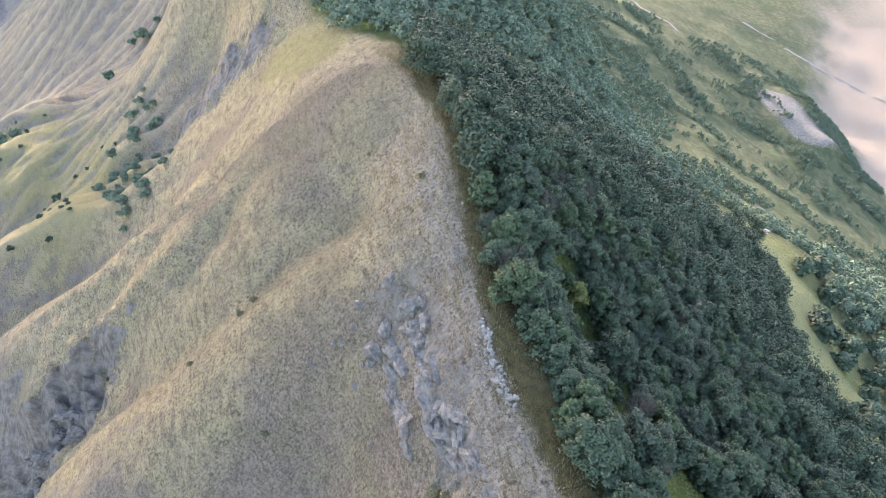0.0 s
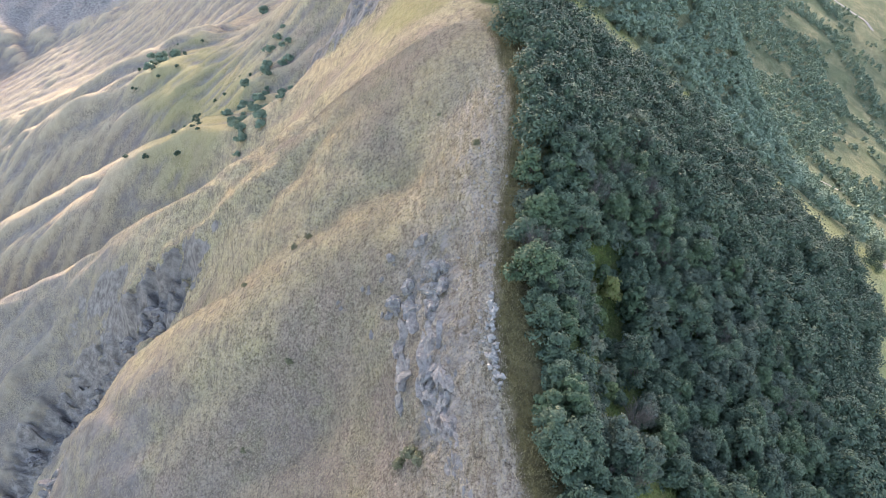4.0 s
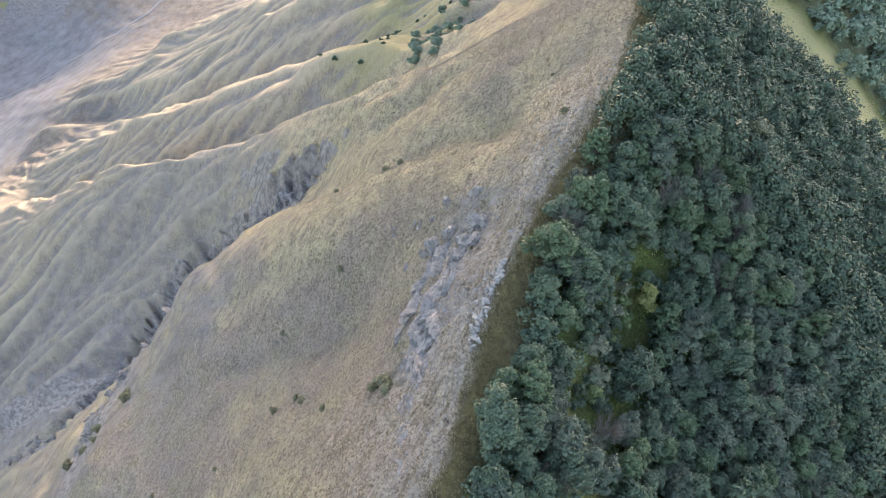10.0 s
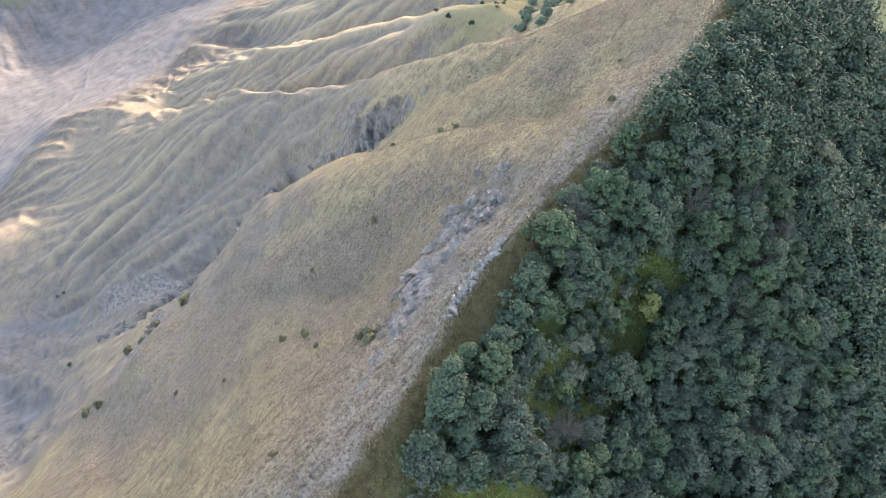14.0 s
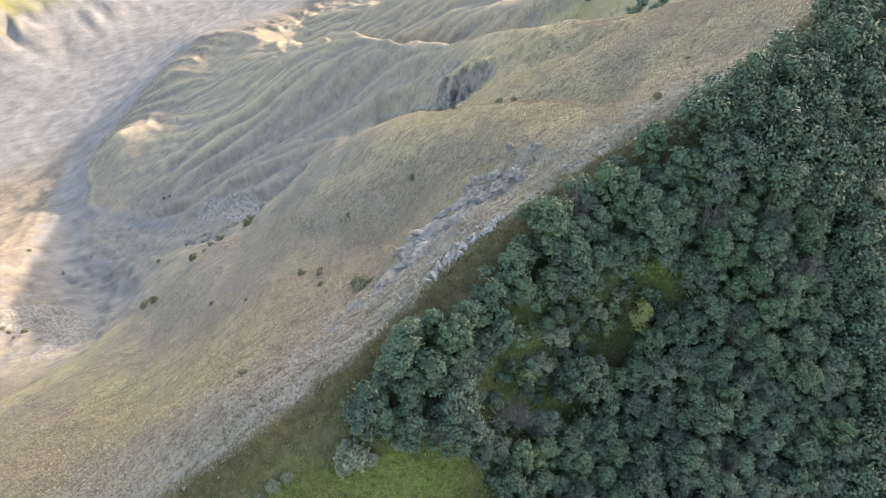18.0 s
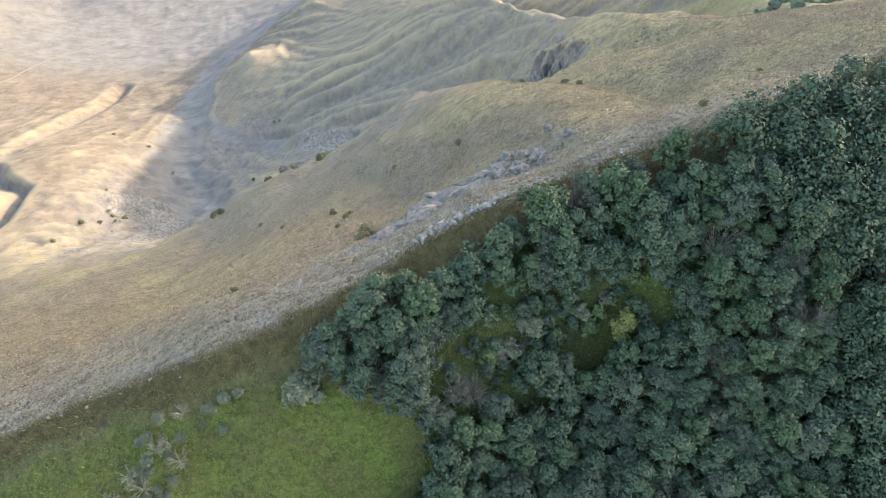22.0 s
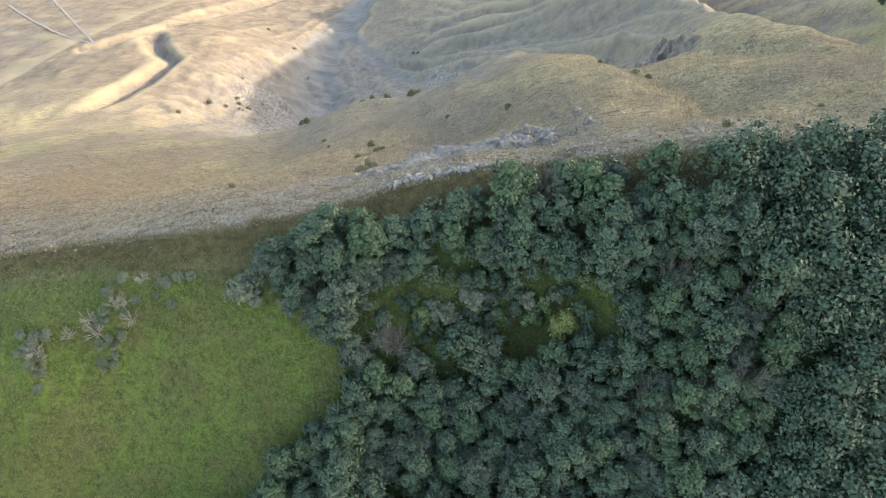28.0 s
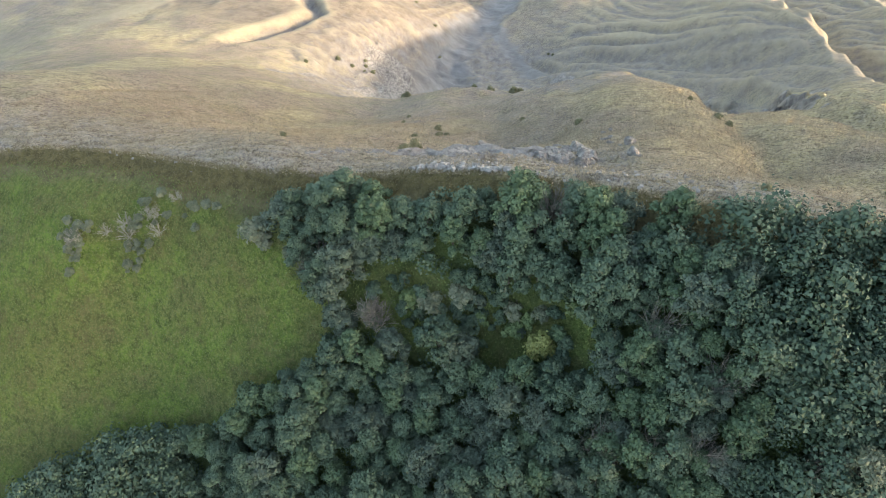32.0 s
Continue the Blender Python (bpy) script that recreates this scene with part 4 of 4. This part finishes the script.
def build_grass():
    rs = np.random.RandomState(41)
    x, y = scatter(-62, 24, -30, 112, 0.23, 42)
    e = east_of_crest(x, y)
    thick = fbm(x / 7, y / 7, 3)
    keep = (e < 0.6) & (thick > rs.uniform(-0.75, 0.35, len(x))) & (line_distance(x, y, OUTCROP) > rs.uniform(0, 3.5, len(x))) & (rs.uniform(0, 1, len(x)) < smooth(-66, -20, e) * 0.9 + 0.1)
    x, y = x[keep], y[keep]
    tagged(new("dry_grass", raw_mesh("dry_grass", *blades(rs, x, y, 0.23, 0.05, 3), DRY_GRASS)), "dry tawny grass tufts on the stony slope", "grass", kind="stuff")
    x, y = scatter(5, 66, -30, 70, 0.33, 43)
    e = east_of_crest(x, y)
    keep = (e > 3) & (inside(x, y, MEADOW) | (line_distance(x, y, CLEARING) < 4)) & (rs.uniform(0, 1, len(x)) < 0.75)
    tagged(new("meadow_grass", raw_mesh("meadow_grass", *blades(rs, x[keep], y[keep], 0.24, 0.07, 3), GREEN_GRASS)), "rough green meadow grass on the shaded slope", "grass", kind="stuff")
    x, y = scatter(-8, 30, -30, 118, 0.27, 44)
    e = east_of_crest(x, y)
    keep = (e > -0.3) & (e < 3.6 + 2 * fbm(x / 5, y / 5, 2)) & (rs.uniform(0, 1, len(x)) < 0.8)
    tagged(new("crest_weeds", raw_mesh("crest_weeds", *blades(rs, x[keep], y[keep], 0.34, 0.05, 3), WEEDS)), "brown dried weeds and tall grass along the crest", "weeds", kind="stuff")


def shrub_kit(seed, leaf, per=70, wood=BARK, size=0.16):
    rs = np.random.RandomState(seed)
    cs, rr = lobes(rs, 11, 1.0, 1.25, 0.1)
    bits = [tube([(0, 0, -0.2), (c[0] * 0.4, c[1] * 0.4, c[2] * 0.6), c], 0.045, 0.012, 4) for c in cs]
    return raw_mesh("crown", *leaves(rs, cs, rr, per, size), leaf), raw_mesh("stem_clump", *joined(bits), wood)


def bare_kit(seed, n=26, reach=1.1, thick=1.0, wood=DEAD_WOOD):
    """A leafless shrub of forking bleached stems."""
    rs = np.random.RandomState(seed)
    bits = []
    for i in range(n):
        a, up = rs.uniform(0, 6.28), rs.uniform(0.5, 1.2)
        d = np.array([math.cos(a) * reach * rs.uniform(0.3, 1), math.sin(a) * reach * rs.uniform(0.3, 1), up])
        m = d * 0.5 + rs.normal(size=3) * 0.06
        bits.append(tube([(0, 0, -0.1), m, d], 0.022 * thick, 0.006 * thick, 4))
        for _ in range(5):
            bits.append(tube([m, m + (d - m) * 0.6 + rs.normal(size=3) * 0.12, d + rs.normal(size=3) * 0.22], 0.011 * thick, 0.004 * thick, 3))
    return raw_mesh("stem_clump", *joined(bits), wood)


def build_shrubs():
    rs = np.random.RandomState(61)
    kits = [shrub_kit(80 + i, LEAF, 85, size=0.2) for i in range(4)]

    dull = shrub_kit(97, LEAF_DULL, 70, size=0.15)

    def put(spots, label, group, lo, hi, kit=None, name="shrub"):
        xs, ys = np.array([p[0] for p in spots], float), np.array([p[1] for p in spots], float)
        for x, y, z in zip(xs, ys, land(xs, ys)):
            plant(name, kit or kits[rs.randint(4)], (x, y, z - 0.05), rs.uniform(0, 360), rs.uniform(lo, hi), label, "shrub", group, "stem_clump", rs.uniform(0.8, 1.15))
    hollow = [(-97, 154), (-93, 149), (-99, 160), (-104, 170), (-101, 176), (-100, 182), (-80, 158), (-84, 154), (-76, 150), (-89, 146), (-87, 142), (-95, 192), (-103, 188), (-107, 200),
              (-94, 165), (-90, 158), (-86, 164), (-99, 168), (-108, 178), (-82, 147), (-97, 172), (-92, 178), (-98, 199), (-104, 208)]
    # hollow and spur shrubs take the leaf colour with haze painted in
    hazed_kit = shrub_kit(98, LEAF_HAZED, 70, size=0.2)
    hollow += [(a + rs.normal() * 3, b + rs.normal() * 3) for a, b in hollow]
    put(hollow, "dark green shrub in the hollow of the dry slope", "hollow shrubs", 0.8, 1.9, hazed_kit)
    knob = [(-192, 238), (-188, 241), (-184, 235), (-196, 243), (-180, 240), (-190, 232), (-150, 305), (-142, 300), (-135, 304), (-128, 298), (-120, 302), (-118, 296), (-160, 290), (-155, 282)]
    put(knob, "green bush clump on the grassy spur", "spur bushes", 1.5, 3.2, hazed_kit)
    dots = list(zip(rs.uniform(-150, -108, 34), rs.uniform(145, 200, 34))) + list(zip(rs.uniform(-200, -170, 18), rs.uniform(218, 250, 18)))
    put(dots, "small dark shrub dotted on yellow grass", "dotted shrubs", 0.5, 1.0)
    put([(-1, 36.8), (-2.2, 36.2), (0.2, 36.0)], "low olive shrub beside the limestone outcrop", "outcrop shrubs", 0.8, 1.1, dull)
    put([(-16, 33), (-14, 32.6), (-8, 32), (-29, 41), (-25, 52), (-32, 71), (-30, 73), (-3, 78), (-18, 30), (-69, 84), (6, 20), (-12, 90), (-40, 66), (-22, 20), (-35, 12)],
        "small dull green bush on the dry slope", "slope bushes", 0.4, 0.75, dull)
    put([(-73, 9), (-75, 5), (-70, 22), (-66, 12), (-72, 14), (-71, 23), (-58, -4), (-62, -8)], "dull green bush at the brink of the gully", "brink bushes", 0.8, 1.5, dull)
    put([(-192, -75), (-154, -24), (-213, -90), (-219, -19), (-127, -76), (-124, -80), (-129, -73), (-136, -82), (-120, -84), (-132, -79), (-100, -83), (-223, -23), (-230, -113)],
        "dark green bush beside the dry stream bed", "stream bushes", 0.7, 1.5, dull)
    put([(87, 103), (91, 96), (93, 88), (84, 97), (96, 104), (99, 92), (88, 82), (94, 112), (101, 100), (90, 120), (97, 124), (86, 90), (104, 110), (80, 70), (83, 75), (100, 84), (105, 92)],
        "rounded green bush on the meadow below the wood", "meadow bushes", 1.8, 3.2)
    put([(20.5, 35), (22, 34), (23, 45), (21.5, 28.5), (22, 30), (19.5, 51), (17.4, 54), (16.5, 60), (15.8, 63)], "low grey-green shrub at the forest edge", "edge shrubs", 0.9, 1.7, shrub_kit(90, LEAF_GREY, 110))
    glade = [(a + rs.normal() * 0.9, b) for a, b in along(CLEARING, 20, 1.3, rs)]
    put(glade, "low dark green sapling in the forest clearing", "clearing saplings", 0.4, 1.0)
    put([(18.2, 57), (17.8, 61), (18.6, 65.5), (16.6, 62), (20, 49), (14.6, 66), (21, 53)], "light green young shrub in the forest clearing", "clearing shrubs", 0.8, 1.4, shrub_kit(91, LEAF_LIGHT, 150))
    yellow = tree_kit(95, 1.5, 4.0, 16, 170, 0.17, LEAF_YELLOW, 0.4)
    z = float(land(np.array([18.8]), np.array([64.4]))[0])
    plant("yellow_green_tree", yellow, (18.8, 64.4, z - 0.05), 30, 1.0, "small yellow-green tree standing out of the dark wood", "tree")
    thicket = [(31.5 + rs.normal() * 1.2, 4.6 + rs.normal() * 0.9) for _ in range(24)] + [(27 + rs.normal() * 2.0, 12 + rs.normal() * 1.4) for _ in range(26)] + [(22.5 + rs.normal() * 1.2, 20 + rs.normal() * 2) for _ in range(6)]
    put(thicket, "low greyish thicket shrub in the meadow grass", "meadow thicket", 0.3, 0.75, shrub_kit(92, LEAF_GREY, 140, size=0.12))
    bare = [bare_kit(100 + i, 34, 0.8, 0.8, GREY_WOOD) for i in range(3)]
    for x, y in ((17, 81), (22.3, 82), (27, 75), (23, 38.5), (23.4, 46.6), (8.4, 60), (15, 74), (23.5, 78.6), (20, 91), (25, 73.5), (46, 64), (35.5, 67)):
        z = float(land(np.array([x]), np.array([y]))[0])
        plant("bare_tree", (None, bare[rs.randint(3)]), (x, y, z + 0.1), rs.uniform(0, 360), 2.5, "leafless grey tree with bare branches among green crowns", "tree", "bare trees", "stem_clump", 1.6)
    z = land(np.array([8.8, 19.0, 47.0]), np.array([56.6, 93.0, 40.0]))
    plant("oak_tree", tree_kit(31, 3.0, 6.4, 40, 150, 0.15, LEAF_C, 0.3), (8.8, 56.6, z[0] - 0.1), 40, 1.15, "tall green broadleaf tree standing out at the crest", "tree", "forest trees")
    plant("grey_tree", tree_kit(32, 2.8, 6.6, 38, 150, 0.15, LEAF_GREY, 0.3), (19.0, 93.0, z[1] - 0.1), 100, 1.1, "grey-green willow-like tree among darker crowns", "tree")
    bare = [bare_kit(110 + i, 22, 1.3, 1.3) for i in range(3)]
    for x, y, k in ((25, 13, 1.0), (26, 15, 1.2), (24.4, 14.2, 0.9), (28, 11, 1.3), (27, 10, 1.0), (22, 16, 0.8), (29, 8, 0.9), (31.5, 4.5, 1.2), (20.6, 37, 1.5), (23, 45, 1.6), (23.5, 47, 1.5), (11.5, 75, 1.6), (13, 70, 1.4)):
        z = float(land(np.array([x]), np.array([y]))[0])
        plant("bare_shrub", (None, bare[rs.randint(3)]), (x, y, z), rs.uniform(0, 360), k, "leafless shrub with bleached grey stems in green grass", "shrub", "bare shrubs", "stem_clump")


ROADS = []
ROADS.append(("road", 5.0, [(250, 940), (256, 905), (262, 872), (296, 856), (306, 832)], "pale gravel road bending through the far valley"))
ROADS.append(("road", 7.0, [(470, 1010), (508, 980), (553, 935), (600, 890), (660, 850)], "pale straight road across the far plain"))
ROADS.append(("track", 1.6, [(150, 361), (196, 392), (227, 389), (256, 367), (258, 310)], "dirt track worn along the lower spur"))
ROADS.append(("track", 1.4, [(84, 132), (110, 165), (150, 205), (190, 220), (215, 205)], "narrow dirt path along the grassy spur"))
ROADS.append(("track", 1.2, [(-330, -275), (-334, -234), (-384, -215), (-440, -150), (-500, -60)], "dirt track over the valley floor"))
ROADS.append(("track", 1.1, [(-267, -298), (-220, -239), (-168, -176)], "pale worn track over the sunlit hill"))
ROADS.append(("track", 1.1, [(-230, -290), (-209, -255), (-182, -208), (-167, -177)], "narrow pale path over the sunlit hill"))
ROADS.append(("river", 2.6, [(-440, -40), (-480, 10), (-518, 50), (-570, 66), (-598, 92), (-602, 138), (-588, 190), (-580, 230), (-570, 260), (-564, 290), (-570, 350)], "pale braided stream channel on gravel"))
ROADS.append(("river", 1.3, [(-430, -60), (-490, -20), (-540, 40), (-585, 80), (-590, 130), (-570, 180), (-560, 230), (-552, 290)], "narrow pale stream channel on gravel"))
ROADS.append(("river", 0.9, [(-460, -10), (-530, 20), (-565, 90), (-575, 150), (-550, 220), (-556, 270)], "narrow pale stream channel on gravel"))


def build_roads():
    m = Nodes("pale_gravel", 0.9)
    grit = m.noise(m.pos(), 0.4, 6, 0.65)
    mat = m.done(m.mix(grit, (0.24, 0.224, 0.205), (0.35, 0.33, 0.305)))
    for name, wide, line, label in ROADS:
        pts = np.array([p[:2] for p in dense([(*p, 0) for p in line], 5)])
        for _ in range(6):
            pts[1:-1] = (pts[:-2] + 2 * pts[1:-1] + pts[2:]) / 4
        d = np.gradient(pts, axis=0)
        if name == "river":
            run = np.arange(len(pts)) * 5.0
            pts = pts + np.stack([-d[:, 1], d[:, 0]], 1) / 5 * (13 * perlin(run / 60 + wide * 7, run * 0) + 5 * perlin(run / 17 + wide * 3, run * 0))[:, None]
            d = np.gradient(pts, axis=0)
        nrm = np.stack([-d[:, 1], d[:, 0]], 1) / np.linalg.norm(d, axis=1)[:, None]
        rows = [pts + nrm * wide * k for k in (-0.5, -0.17, 0.17, 0.5)]
        v = np.stack([np.c_[r, land(r[:, 0], r[:, 1]) + 0.3] for r in rows], 1).reshape(-1, 3)
        n = len(pts)
        f = np.array([(i * 4 + j, i * 4 + j + 1, i * 4 + j + 5, i * 4 + j + 4) for i in range(n - 1) for j in range(3)])
        tagged(new(name, raw_mesh(name, v, f, mat)), label, "stream" if name == "river" else "road", kind="structure")


ground = build_ground()
build_forest()
build_far_woods()
build_rocks()
build_shrubs()
build_roads()
build_grass()
